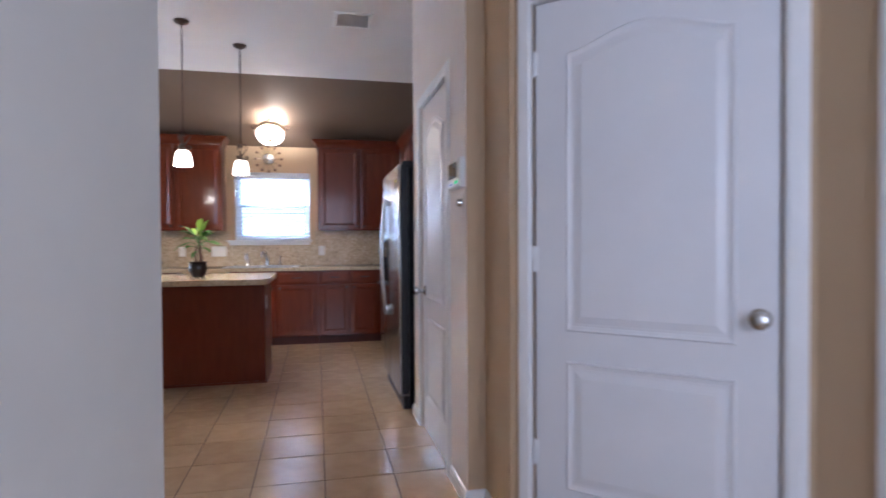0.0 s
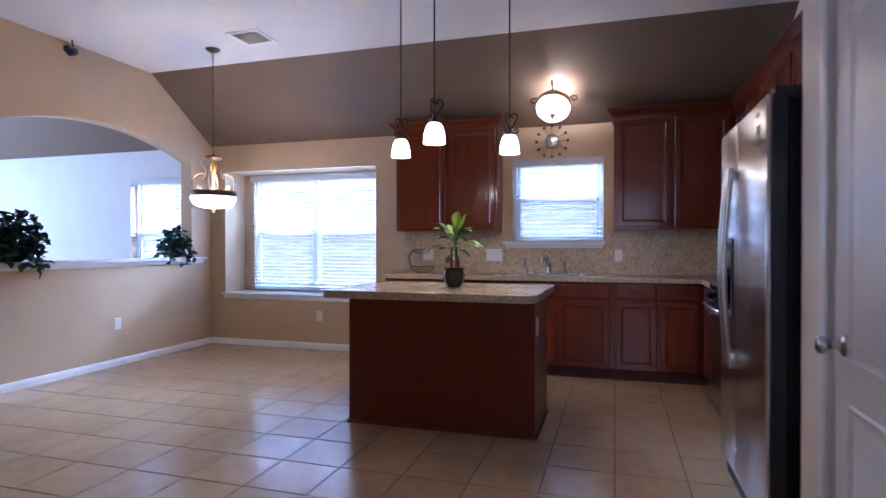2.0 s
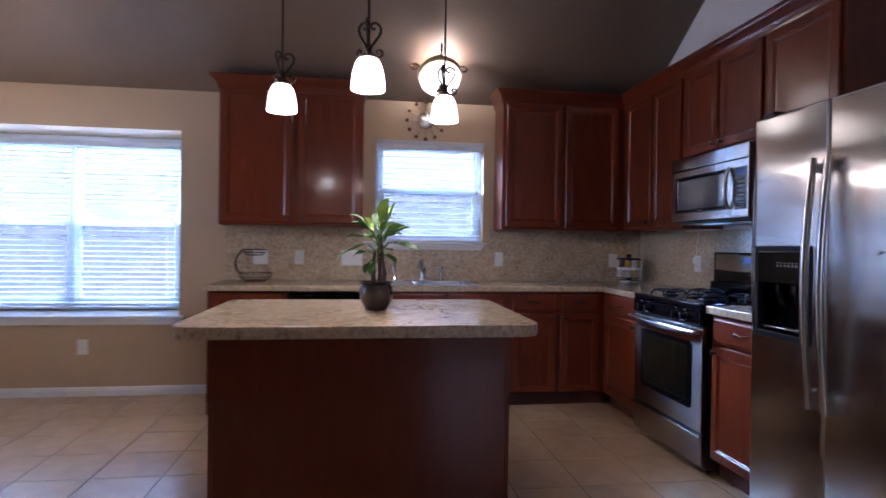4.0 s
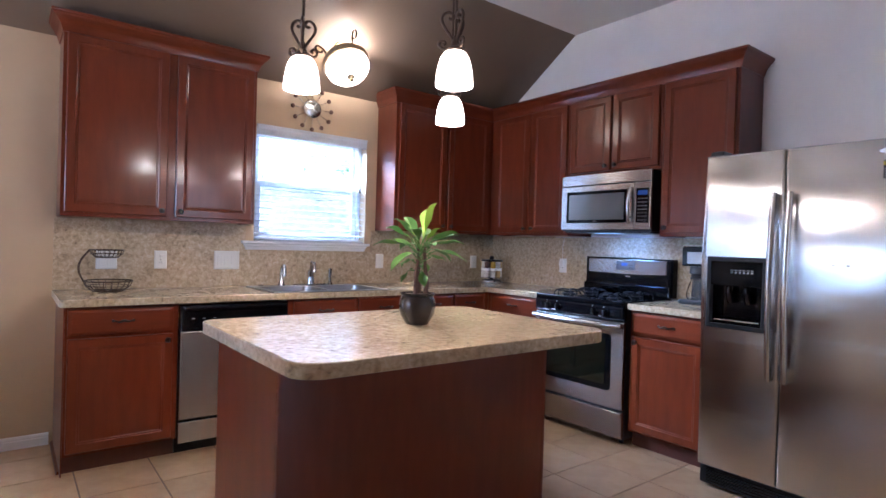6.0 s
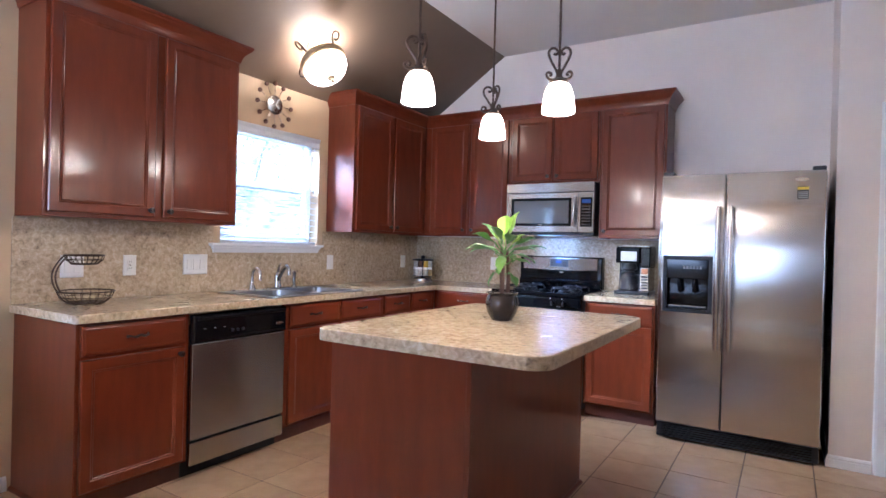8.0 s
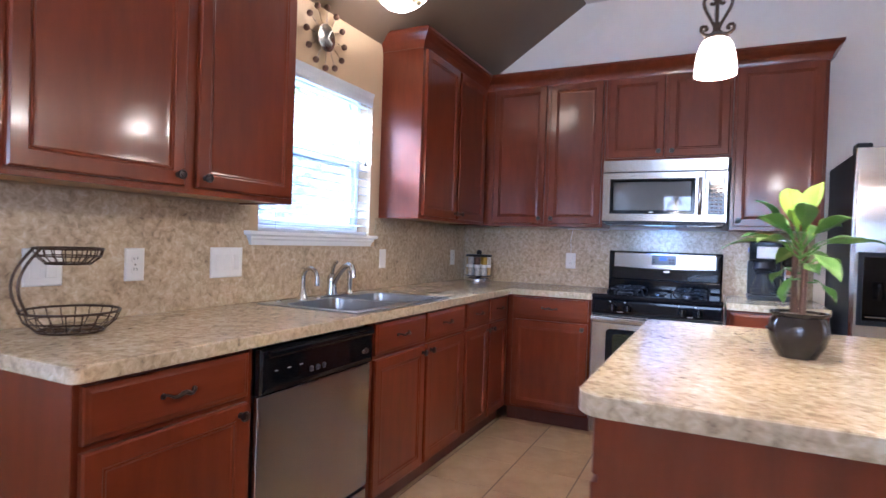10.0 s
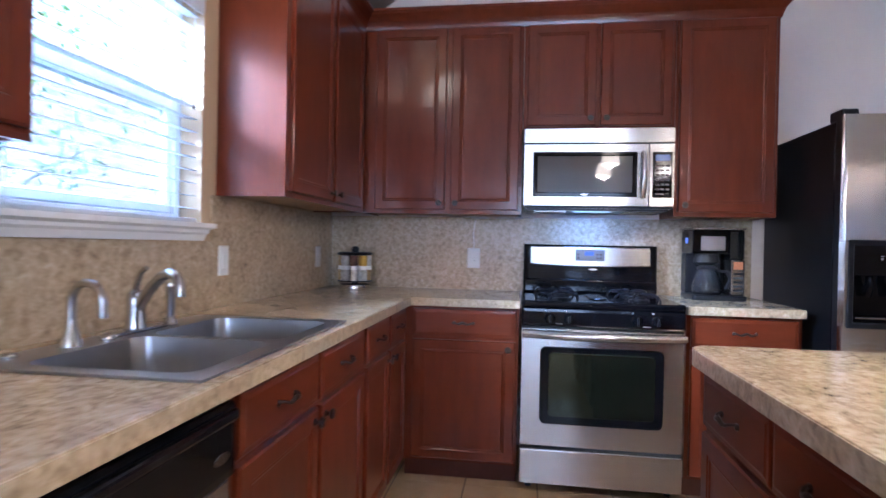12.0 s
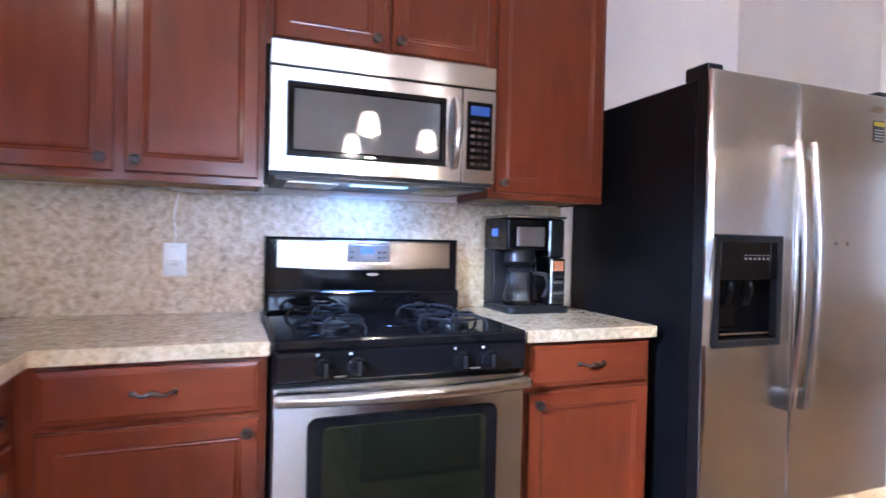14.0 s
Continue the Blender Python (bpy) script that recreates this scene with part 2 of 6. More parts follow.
M_INK = mat("pale_print", (0.36, 0.36, 0.36), 0.5, vary=0.0)
M_SPICE_A = mat("spice_tan", (0.42, 0.28, 0.12), 0.6, vary=0.4, scale=60)
M_SPICE_B = mat("spice_yellow", (0.55, 0.33, 0.04), 0.6, vary=0.3, scale=60)
M_SPICE_C = mat("spice_grey", (0.50, 0.47, 0.42), 0.6, vary=0.4, scale=60)
M_BADGE = mat("badge_yellow", (0.65, 0.5, 0.05), 0.5, vary=0.0)
M_ORANGE = mat("printed_orange", (0.36, 0.13, 0.055), 0.5, vary=0.5, scale=60)
M_BRICK = mat("pale_brick", (0.40, 0.34, 0.31), 0.85, vary=0.25, scale=4, bump=0.3, bump_scale=40)
M_MORTAR = mat("mortar", (0.66, 0.65, 0.63), 0.9, vary=0.1, scale=10)
M_SHINGLE = mat("grey_shingle", (0.16, 0.15, 0.145), 0.9, vary=0.3, scale=6)
M_GRASS = mat("dry_lawn", (0.11, 0.12, 0.045), 0.9, vary=0.4, scale=2, bump=0.5, bump_scale=40)
M_BARK = mat("bark", (0.34, 0.32, 0.29), 0.9, vary=0.3, scale=12, bump=0.6, bump_scale=30)
M_CARPET = mat("beige_carpet", (0.40, 0.33, 0.25), 0.95, vary=0.15, scale=30, bump=0.5, bump_scale=200)

# ---- mesh helpers ----


def thing(name, label, category, at=(0, 0, 0), rz=0.0, group="", kind=""):
    e = new(name)
    e.empty_display_size = 0.05
    e.matrix_world = pose(*at, 0, 0, rz)
    return tagged(e, label, category, group, kind)


def finish(name, bm, material, smooth=False):
    me = bpy.data.meshes.new(name)
    bmesh.ops.recalc_face_normals(bm, faces=bm.faces)
    bm.to_mesh(me)
    bm.free()
    me.materials.append(material)
    if smooth:
        for p in me.polygons:
            p.use_smooth = True
        me.set_sharp_from_angle(angle=radians(38))
    return me


def part(name, bm, material, parent, label="", smooth=False, at=None):
    ob = new(name, finish(name, bm, material, smooth))
    if parent is not None:
        ob.parent = parent
    if at is not None:
        ob.matrix_basis = at
    return tagged(ob, label)


def solid(name, bm, material, label, category, kind="structure", smooth=False):
    ob = new(name, finish(name, bm, material, smooth))
    return tagged(ob, label, category, kind=kind)


def box(bm, x0, x1, y0, y1, z0, z1, bevel=0.0, seg=2):
    ret = bmesh.ops.create_cube(bm, size=1.0)
    vs = ret["verts"]
    bmesh.ops.scale(bm, vec=(x1 - x0, y1 - y0, z1 - z0), verts=vs)
    bmesh.ops.translate(bm, vec=((x0 + x1) / 2, (y0 + y1) / 2, (z0 + z1) / 2), verts=vs)
    if bevel > 0:
        es = list({e for v in vs for e in v.link_edges})
        bmesh.ops.bevel(bm, geom=es, offset=bevel, segments=seg, profile=0.5, affect="EDGES")
    return bm


def B(*a, **k):
    return box(bmesh.new(), *a, **k)


def lathe(bm, profile, seg=28, at=(0, 0, 0), axis="z"):
    """profile: rows of (radius, height)."""
    rings = []
    for r, h in profile:
        ring = []
        for i in range(seg):
            a = 2 * math.pi * i / seg
            p = (r * math.cos(a), r * math.sin(a), h)
            if axis == "y":
                p = (p[0], p[2], p[1])
            elif axis == "x":
                p = (p[2], p[0], p[1])
            ring.append(bm.verts.new((p[0] + at[0], p[1] + at[1], p[2] + at[2])))
        rings.append(ring)
    for a, b in zip(rings, rings[1:]):
        for i in range(seg):
            j = (i + 1) % seg
            bm.faces.new((a[i], a[j], b[j], b[i]))
    if profile[0][0] > 1e-4:
        bm.faces.new(rings[0])
    if profile[-1][0] > 1e-4:
        bm.faces.new(rings[-1])
    bmesh.ops.remove_doubles(bm, verts=bm.verts, dist=1e-5)
    return bm


def L(profile, seg=28, at=(0, 0, 0), axis="z"):
    return lathe(bmesh.new(), profile, seg, at, axis)


def tube(bm, pts, r, seg=8, closed=False):
    pts = [Vector(p) for p in pts]
    n = len(pts)
    rings, up = [], None
    for i, p in enumerate(pts):
        a = pts[(i - 1) % n] if closed or i > 0 else p
        b = pts[(i + 1) % n] if closed or i < n - 1 else p
        d = (b - a).normalized()
        if up is None:
            up = d.orthogonal().normalized()
        up = (up - d * up.dot(d)).normalized()
        side = d.cross(up)
        rad = r(i / max(1, n - 1)) if callable(r) else r
        rings.append([bm.verts.new(p + rad * (math.cos(2 * math.pi * k / seg) * up + math.sin(2 * math.pi * k / seg) * side)) for k in range(seg)])
    pairs = list(zip(rings, rings[1:])) + ([(rings[-1], rings[0])] if closed else [])
    for a, b in pairs:
        for k in range(seg):
            j = (k + 1) % seg
            bm.faces.new((a[k], a[j], b[j], b[k]))
    if not closed:
        bm.faces.new(rings[0])
        bm.faces.new(rings[-1])
    return bm


def Tb(pts, r, seg=8, closed=False):
    return tube(bmesh.new(), pts, r, seg, closed)


def panel(bm, x0, x1, z0, z1, rows):
    """A front of nested rectangles, facing -y. rows of (inset, y), from the back edge to the middle."""
    loops = []
    for inset, y in rows:
        loops.append([bm.verts.new((x, y, z)) for x, z in ((x0 + inset, z0 + inset), (x1 - inset, z0 + inset), (x1 - inset, z1 - inset), (x0 + inset, z1 - inset))])
    bm.faces.new(loops[0])
    for a, b in zip(loops, loops[1:]):
        for i in range(4):
            j = (i + 1) % 4
            bm.faces.new((a[i], a[j], b[j], b[i]))
    bm.faces.new(loops[-1])
    return bm


def outline_offset(pts, d):
    """A closed outline in the plane moved inwards by d; the points run anticlockwise."""
    n, out = len(pts), []
    for i in range(n):
        a, p, b = Vector(pts[i - 1]), Vector(pts[i]), Vector(pts[(i + 1) % n])
        e1, e2 = (p - a).normalized(), (b - p).normalized()
        n1, n2 = Vector((-e1.y, e1.x)), Vector((-e2.y, e2.x))
        m = (n1 + n2) / max(0.3, 1 + n1.dot(n2))
        out.append(p + m * d)
    return out


def relief(bm, pts, rows):
    """Mouldings round an outline in x, z on a front that faces -y. rows of (inset, y)."""
    loops = []
    for inset, y in rows:
        loops.append([bm.verts.new((p[0], y, p[1])) for p in outline_offset(pts, inset)])
    for a, b in zip(loops, loops[1:]):
        for i in range(len(pts)):
            j = (i + 1) % len(pts)
            bm.faces.new((a[i], a[j], b[j], b[i]))
    bm.faces.new(loops[-1])
    return bm


def sweep(bm, path, profile, z=0.0):
    """A moulding along a level path, mitred. profile: rows of (out to the right of the way, height)."""
    rings = []
    for i, p in enumerate(path):
        p = Vector(p)
        d1 = (p - Vector(path[i - 1])).normalized() if i else None
        d2 = (Vector(path[i + 1]) - p).normalized() if i < len(path) - 1 else None
        d1, d2 = d1 or d2, d2 or d1
        n1, n2 = Vector((d1.y, -d1.x)), Vector((d2.y, -d2.x))
        m = (n1 + n2) / (1 + n1.dot(n2))
        rings.append([bm.verts.new((p.x + m.x * o, p.y + m.y * o, z + h)) for o, h in profile])
    k = len(profile)
    for a, b in zip(rings, rings[1:]):
        for i in range(k):
            j = (i + 1) % k
            bm.faces.new((a[i], a[j], b[j], b[i]))
    bm.faces.new(rings[0])
    bm.faces.new(rings[-1])
    return bm


def columns(bm, rows, x0, x1, axis="x"):
    """A wall of columns: rows of (s, low, high) along the wall; the wall lies between x0 and x1 across."""
    for (s0, l0, h0), (s1, l1, h1) in zip(rows, rows[1:]):
        if s1 - s0 < 1e-6:
            continue
        quad = ((s0, l0), (s1, l1), (s1, h1), (s0, h0))
        make = (lambda c, s, z: (c, s, z)) if axis == "x" else (lambda c, s, z: (s, c, z))
        a = [bm.verts.new(make(x0, s, z)) for s, z in quad]
        b = [bm.verts.new(make(x1, s, z)) for s, z in quad]
        bm.faces.new(a)
        bm.faces.new(b)
        for i in range(4):
            j = (i + 1) % 4
            bm.faces.new((a[i], a[j], b[j], b[i]))
    return bm

# ---- the large structure ----
NORTH, EAST, WEST, HIGH = 7.645, 1.288, -4.80, 3.05
SLOPE_Y, SLOPE_Z = 6.705, 2.415
CTR = 0.916  # height of the worktops


def slope_z(y):
    return HIGH if y <= SLOPE_Y else HIGH - (y - SLOPE_Y) / (NORTH - SLOPE_Y) * (HIGH - SLOPE_Z)


# Floor of the kitchen, the nook and the hall: grout bed with the tiles laid on it at the end of the file.
floor = solid("floor", B(-4.95, 1.6, -1.6, 8.1, -0.15, -0.003), M_GROUT, "tan ceramic tile floor with dark grout joints", "floor")
solid("floor_carpet", B(-9.6, -4.95, 1.2, 8.1, -0.15, 0.0), M_CARPET, "beige carpet in the next room", "floor")
solid("ceiling", B(-9.6, 1.6, -1.6, SLOPE_Y, HIGH, HIGH + 0.12), M_CEIL, "flat off-white textured ceiling", "ceiling")
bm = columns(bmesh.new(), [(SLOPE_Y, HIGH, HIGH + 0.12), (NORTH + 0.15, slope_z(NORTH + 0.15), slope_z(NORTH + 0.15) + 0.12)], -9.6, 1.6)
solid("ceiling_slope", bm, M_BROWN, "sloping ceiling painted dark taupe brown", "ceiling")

# North wall with the recess of the wide window, the sink window and the window of the next room.
BW = (-4.60, -2.60, 0.625, 2.095)   # recess: x, x, z, z
SW = (-1.062, -0.150, 1.238, 2.088)  # sink window
FW = (-6.055, -5.235, 0.85, 2.06)   # next room's window
NY = NORTH + 0.15
bm = bmesh.new()
cuts = [-9.6, FW[0], FW[1], BW[0], BW[1], SW[0], SW[1], 1.6]
for a, b in ((0, 1), (2, 3), (4, 5), (6, 7)):
    box(bm, cuts[a], cuts[b], NORTH, NY, 0, SLOPE_Z + 0.04)
for w in (FW, BW, SW):
    box(bm, w[0], w[1], NORTH, NY, 0, w[2])
    box(bm, w[0], w[1], NORTH, NY, w[3], SLOPE_Z + 0.04)
solid("wall_north", bm, M_TAN, "tan painted wall with the kitchen windows", "wall")
# The bump-out round the wide window.
RY = 8.02
bm = bmesh.new()
box(bm, BW[0] - 0.12, BW[0], NY, RY + 0.12, 0, 2.3)
box(bm, BW[1], BW[1] + 0.12, NY, RY + 0.12, 0, 2.3)
box(bm, BW[0], BW[1], NY, RY + 0.12, BW[3], 2.3)
box(bm, BW[0], BW[1], NY, RY + 0.12, 0, BW[2])
WX = (-4.455, -2.690, 0.66, 2.055)
box(bm, BW[0], WX[0], RY, RY + 0.12, BW[2], BW[3])
box(bm, WX[1], BW[1], RY, RY + 0.12, BW[2], BW[3])
box(bm, WX[0], WX[1], RY, RY + 0.12, BW[2], WX[2])
box(bm, WX[0], WX[1], RY, RY + 0.12, WX[3], BW[3])
solid("wall_recess", bm, M_TAN, "tan painted recess round the wide window", "wall")

solid("wall_east", B(EAST, EAST + 0.14, 4.05, 7.8, 0, HIGH), M_PALE, "pale painted wall behind the range and refrigerator", "wall")

# West wall with the arched opening over a half wall.
AY0, AY1, AZ, APEAK = 4.98, 7.30, 2.17, 2.395
rows = [(1.2, 0, HIGH), (AY0, 0, HIGH)]
bm = columns(bmesh.new(), rows, WEST - 0.15, WEST)
columns(bm, [(AY1, 0, slope_z(AY1)), (NORTH, 0, SLOPE_Z)], WEST - 0.15, WEST)
columns(bm, [(AY0, 0, 1.02), (AY1, 0, 1.02)], WEST - 0.15, WEST)
half = (AY1 - AY0) / 2
rise = APEAK - AZ
rad = (half * half + rise * rise) / (2 * rise)
ys = sorted({AY0 + (AY1 - AY0) * i / 40 for i in range(41)} | {SLOPE_Y})
arch = [(y, APEAK - rad + math.sqrt(rad * rad - (y - AY0 - half) ** 2), slope_z(y)) for y in ys]
columns(bm, arch, WEST - 0.15, WEST)
solid("wall_west", bm, M_TAN, "tan painted wall with an arched opening", "wall")

bm = sweep(bmesh.new(), [(WEST - 0.15, AY1 + 0.16), (WEST + 0.0, AY1 + 0.16), (WEST + 0.0, AY0 - 0.16), (WEST - 0.15, AY0 - 0.16)],
           [(-0.01, -0.055), (-0.012, -0.055), (-0.022, -0.03), (-0.022, -0.012), (-0.05, -0.008), (-0.05, 0.012), (-0.04, 0.018), (-0.01, 0.018)], 1.045)
box(bm, WEST - 0.20, WEST + 0.012, AY0 + 0.001, AY1 - 0.001, 1.021, 1.063, 0.004)
solid("ledge_trim", bm, M_TRIM, "white moulded ledge on the half wall", "ledge")

# Pantry block, angled hall door wall, hall walls.
PX = 0.600
bm = bmesh.new()
PD = (3.12, 3.88, 2.10)
box(bm, PX, PX + 0.12, 2.74, PD[0], 0, HIGH)
box(bm, PX, PX + 0.12, PD[1], 4.16, 0, HIGH)
box(bm, PX, PX + 0.12, PD[0], PD[1], PD[2], HIGH)
box(bm, PX + 0.121, PX + 0.17, 2.76, 4.049, 0, HIGH)
box(bm, PX + 0.12, EAST + 0.14, 4.05, 4.16, 0, HIGH)
solid("wall_pantry", bm, M_PALE, "pale painted pantry wall beside the refrigerator", "wall")
DA, DB = Vector((0.744, 2.277)), Vector((1.332, 1.708))
DD = (DB - DA).normalized()
DN = Vector((-DD.y, DD.x))  # away from the hall
if DN.x + DN.y < 0:
    DN = -DN


def seg(bm, p, q, thick, z0, z1, normal):
    a, b = Vector(p), Vector(q)
    vs = [bm.verts.new((v.x, v.y, z)) for z in (z0, z1) for v in (a, b, b + normal * thick, a + normal * thick)]
    for f in ((0, 1, 2, 3), (4, 5, 6, 7), (0, 1, 5, 4), (1, 2, 6, 5), (2, 3, 7, 6), (3, 0, 4, 7)):
        bm.faces.new([vs[i] for i in f])
    return bm


bm = bmesh.new()
box(bm, 0.69, 0.80, 2.31, 2.74, 0, HIGH)
box(bm, PX + 0.002, 0.69, 2.739, 2.75, 0, HIGH)
seg(bm, DA - DD * 0.10, DA, 0.12, 0, HIGH, DN)
seg(bm, DB, DB + DD * 0.10, 0.12, 0, HIGH, DN)
seg(bm, DA, DB, 0.12, 2.140, HIGH, DN)
seg(bm, DA - DD * 0.10 + DN * 0.121, DB + DD * 0.10 + DN * 0.121, 0.05, 0, HIGH, DN)
box(bm, 1.395, 1.52, -1.5, 1.645, 0, HIGH)
solid("wall_hall", bm, M_TAN, "tan painted hall wall round the angled door", "wall")
solid("wall_hall_side", B(-0.46, -0.338, -1.5, 1.335, 0, HIGH, 0.012), M_GREY, "pale grey hall wall with a rounded end", "wall")
# Unseen wall, added and toned tan to cut light bounced onto south-facing fronts.
solid("wall_south", B(-9.6, -0.46, 1.20, 1.33, 0, HIGH), M_TAN, "unseen tan wall added to close the nook", "wall")
solid("wall_hall_end", B(-0.5, 1.5, -1.62, -1.5, 0, HIGH), M_GREY, "plain pale wall that closes the hall", "wall")
solid("wall_far_room", B(-9.72, -9.6, 1.2, 7.8, 0, HIGH), M_GREY, "plain white wall that closes the next room", "wall")
solid("wall_next_room", B(-9.6, WEST - 0.152, NORTH - 0.006, NORTH - 0.001, 0, 0.85), M_GREY, "white painted wall of the next room below its window", "wall")
bm = B(-9.6, FW[0], NORTH - 0.006, NORTH - 0.001, 0.85, SLOPE_Z)
box(bm, FW[1], WEST - 0.152, NORTH - 0.006, NORTH - 0.001, 0.85, SLOPE_Z)
box(bm, FW[0], FW[1], NORTH - 0.006, NORTH - 0.001, FW[3], SLOPE_Z)
solid("wall_next_room", bm, M_GREY, "white painted wall of the next room round its window", "wall")

BASE_PROFILE = [(0, 0), (0.014, 0), (0.014, 0.044), (0.011, 0.050), (0.011, 0.057), (0.006, 0.067), (0, 0.071)]


def baseboard(path):
    solid("baseboard", sweep(bmesh.new(), path, BASE_PROFILE), M_TRIM, "white moulded baseboard along the wall", "baseboard")


baseboard([(WEST, 1.4), (WEST, NORTH), (-2.252, NORTH)])
baseboard([(EAST, 4.161), (PX, 4.161), (PX, 3.955)])
baseboard([(PX, 3.045), (PX, 2.74), (0.69, 2.74), (0.69, 2.35)])
baseboard([(-0.338, -1.4), (-0.338, 1.335), (-0.46, 1.335)])


# ---- windows ----
def frame_bars(bm, x0, x1, z0, z1, y0, y1, w, bevel=0.004):
    """A rectangular frame in one piece, with chamfered front edges; y0 is the front."""
    c = max(bevel, 0.0002)
    rows = [(0, y1), (0, y0 + c), (c, y0), (w - c, y0), (w, y0 + c), (w, y1)]
    loops = [[bm.verts.new(p) for p in ((x0 + o, y, z0 + o), (x1 - o, y, z0 + o), (x1 - o, y, z1 - o), (x0 + o, y, z1 - o))] for o, y in rows]
    for a, b in zip(loops, loops[1:] + loops[:1]):
        for i in range(4):
            j = (i + 1) % 4
            bm.faces.new((a[i], a[j], b[j], b[i]))
    return bm


def window(name, label, x0, x1, z0, z1, y, halves, mid):
    w = thing(name, label, "window", ((x0 + x1) / 2, y, z0), kind="structure")
    h, hw = z1 - z0, (x1 - x0) / 2
    part("window_frame", frame_bars(bmesh.new(), -hw, hw, 0, h, 0.0, 0.075, 0.035), M_VINYL, w)
    step = 2 * hw / halves
    for k in range(halves):
        a, b = -hw + k * step, -hw + (k + 1) * step
        if k:
            part("mullion", B(a - 0.020, a + 0.020, -0.004, 0.08, 0.035, h - 0.035, 0.004), M_VINYL, w)
        a, b = a + (0.016 if k else 0.036), b - (0.036 if k == halves - 1 else 0.016)
        m = mid - z0
        up = part("upper_sash", frame_bars(bmesh.new(), a, b, m - 0.02, h - 0.036, 0.042, 0.070, 0.032), M_VINYL, w)
        lo = part("lower_sash", frame_bars(bmesh.new(), a, b, 0.036, m + 0.022, 0.008, 0.038, 0.038), M_VINYL, w)
        for s, (zz0, zz1, yy) in ((up, (m + 0.012, h - 0.068, 0.055)), (lo, (0.074, m - 0.016, 0.022))):
            g = part("pane", B(a + 0.033, b - 0.033, yy, yy + 0.004, zz0, zz1), M_PANE, s)
            g.visible_shadow = False
        part("insect_screen", B(a, b, 0.0725, 0.0735, 0.036, m), M_SCREEN, w, "fine grey insect screen")
    return w


def blind(label, x0, x1, z0, z1, y, pitch, tilt, width=0.05, slat_w=None):
    """A slatted blind; y is the middle of the slats."""
    w = thing("window_blind", label, "blind", ((x0 + x1) / 2, y, z1))
    hw, n = (x1 - x0) / 2, int((z1 - z0 - 0.07) / pitch)
    part("head_rail", sweep(bmesh.new(), [(-hw, -0.03), (hw, -0.03)], [(0, -0.075), (0.010, -0.075), (0.014, -0.06), (0.014, -0.03), (0.022, -0.012), (0.026, 0), (0, 0)]), M_SLAT, w)
    me = finish("slat", B(-hw + 0.006, hw - 0.006, -width / 2, width / 2, -0.0014, 0.0014), M_SLAT)
    for i in range(n):
        s = new("slat", me)
        s.parent = w
        s.matrix_basis = pose(0, 0, -0.085 - pitch * i, tilt, 0, 0)
    zb = -0.085 - pitch * n
    part("bottom_rail", B(-hw + 0.004, hw - 0.004, -0.026, 0.026, zb - 0.008, zb + 0.010, 0.004), M_SLAT, w)
    for x in (-hw + 0.12, hw - 0.12):
        part("ladder_cord", Tb([(x, -0.028, -0.07), (x, -0.028, zb)], 0.0012, 5), M_SLAT, w)
    for x, d in ((-hw + 0.05, 0.45), (hw - 0.05, 0.5)):
        part("pull_cord", Tb([(x, -0.036, -0.07), (x, -0.036, -d * (z1 - z0))], 0.0015, 5), M_SLAT, w)
        part("tassel", L([(0.0, 0.02), (0.004, 0.018), (0.009, -0.012), (0.0, -0.014)], 10, (x, -0.036, -d * (z1 - z0))), M_KNOB, w)
    return w


window("window_1", "wide white double-hung window pair in a recess", *WX, RY + 0.025, 2, 1.352)
window("window_2", "white single-hung window above the sink", *SW, NORTH + 0.085, 1, 1.67)
window("window_3", "white window in the next room", *FW, NORTH + 0.085, 1, 1.34)
blind("white slatted blind lowered over the wide window", WX[0] - 0.01, WX[1] + 0.01, 0.665, 2.07, RY - 0.032, 0.043, 3)
blind("white slatted blind over the sink window", SW[0] + 0.004, SW[1] - 0.004, 1.243, 2.086, NORTH + 0.038, 0.047, 8, 0.05)
blind("white slatted blind on the next room's window", FW[0] + 0.004, FW[1] - 0.004, 0.86, 2.056, NORTH + 0.038, 0.05, 4)

bm = B(BW[0] - 0.03, BW[1] + 0.03, NORTH - 0.035, NORTH, 0.605, 0.627, 0.005)
box(bm, BW[0], BW[1], NORTH - 0.01, RY, BW[2] - 0.02, BW[2] + 0.003)
box(bm, BW[0] - 0.02, BW[1] + 0.02, NORTH - 0.016, NORTH, 0.555, 0.604, 0.006)
solid("window_sill", bm, M_TRIM, "deep white window seat sill with an apron", "window sill")
bm = sweep(bmesh.new(), [(SW[0] - 0.045, NORTH), (SW[0] - 0.045, NORTH - 0.004), (SW[1] - 0.026, NORTH - 0.004), (SW[1] - 0.026, NORTH)],
           [(0, -0.052), (0.016, -0.052), (0.022, -0.03), (0.030, -0.022), (0.030, -0.012), (0.048, -0.004), (0.048, 0.012), (0, 0.012)], 1.228)
box(bm, SW[0], SW[1], NORTH - 0.004, NORTH + 0.085, 1.22, 1.2395)
solid("window_sill", bm, M_TRIM, "white moulded sill under the sink window", "window sill")


# ---- doors ----
def arch_outline(x0, x1, z0, z1, rise):
    n = 18
    top = [(x1 + (x0 - x1) * i / n, z1 - rise + rise * (0.5 - 0.5 * math.cos(2 * math.pi * i / n)) ** 0.8) for i in range(n + 1)]
    return [(x0, z0), (x1, z0)] + top


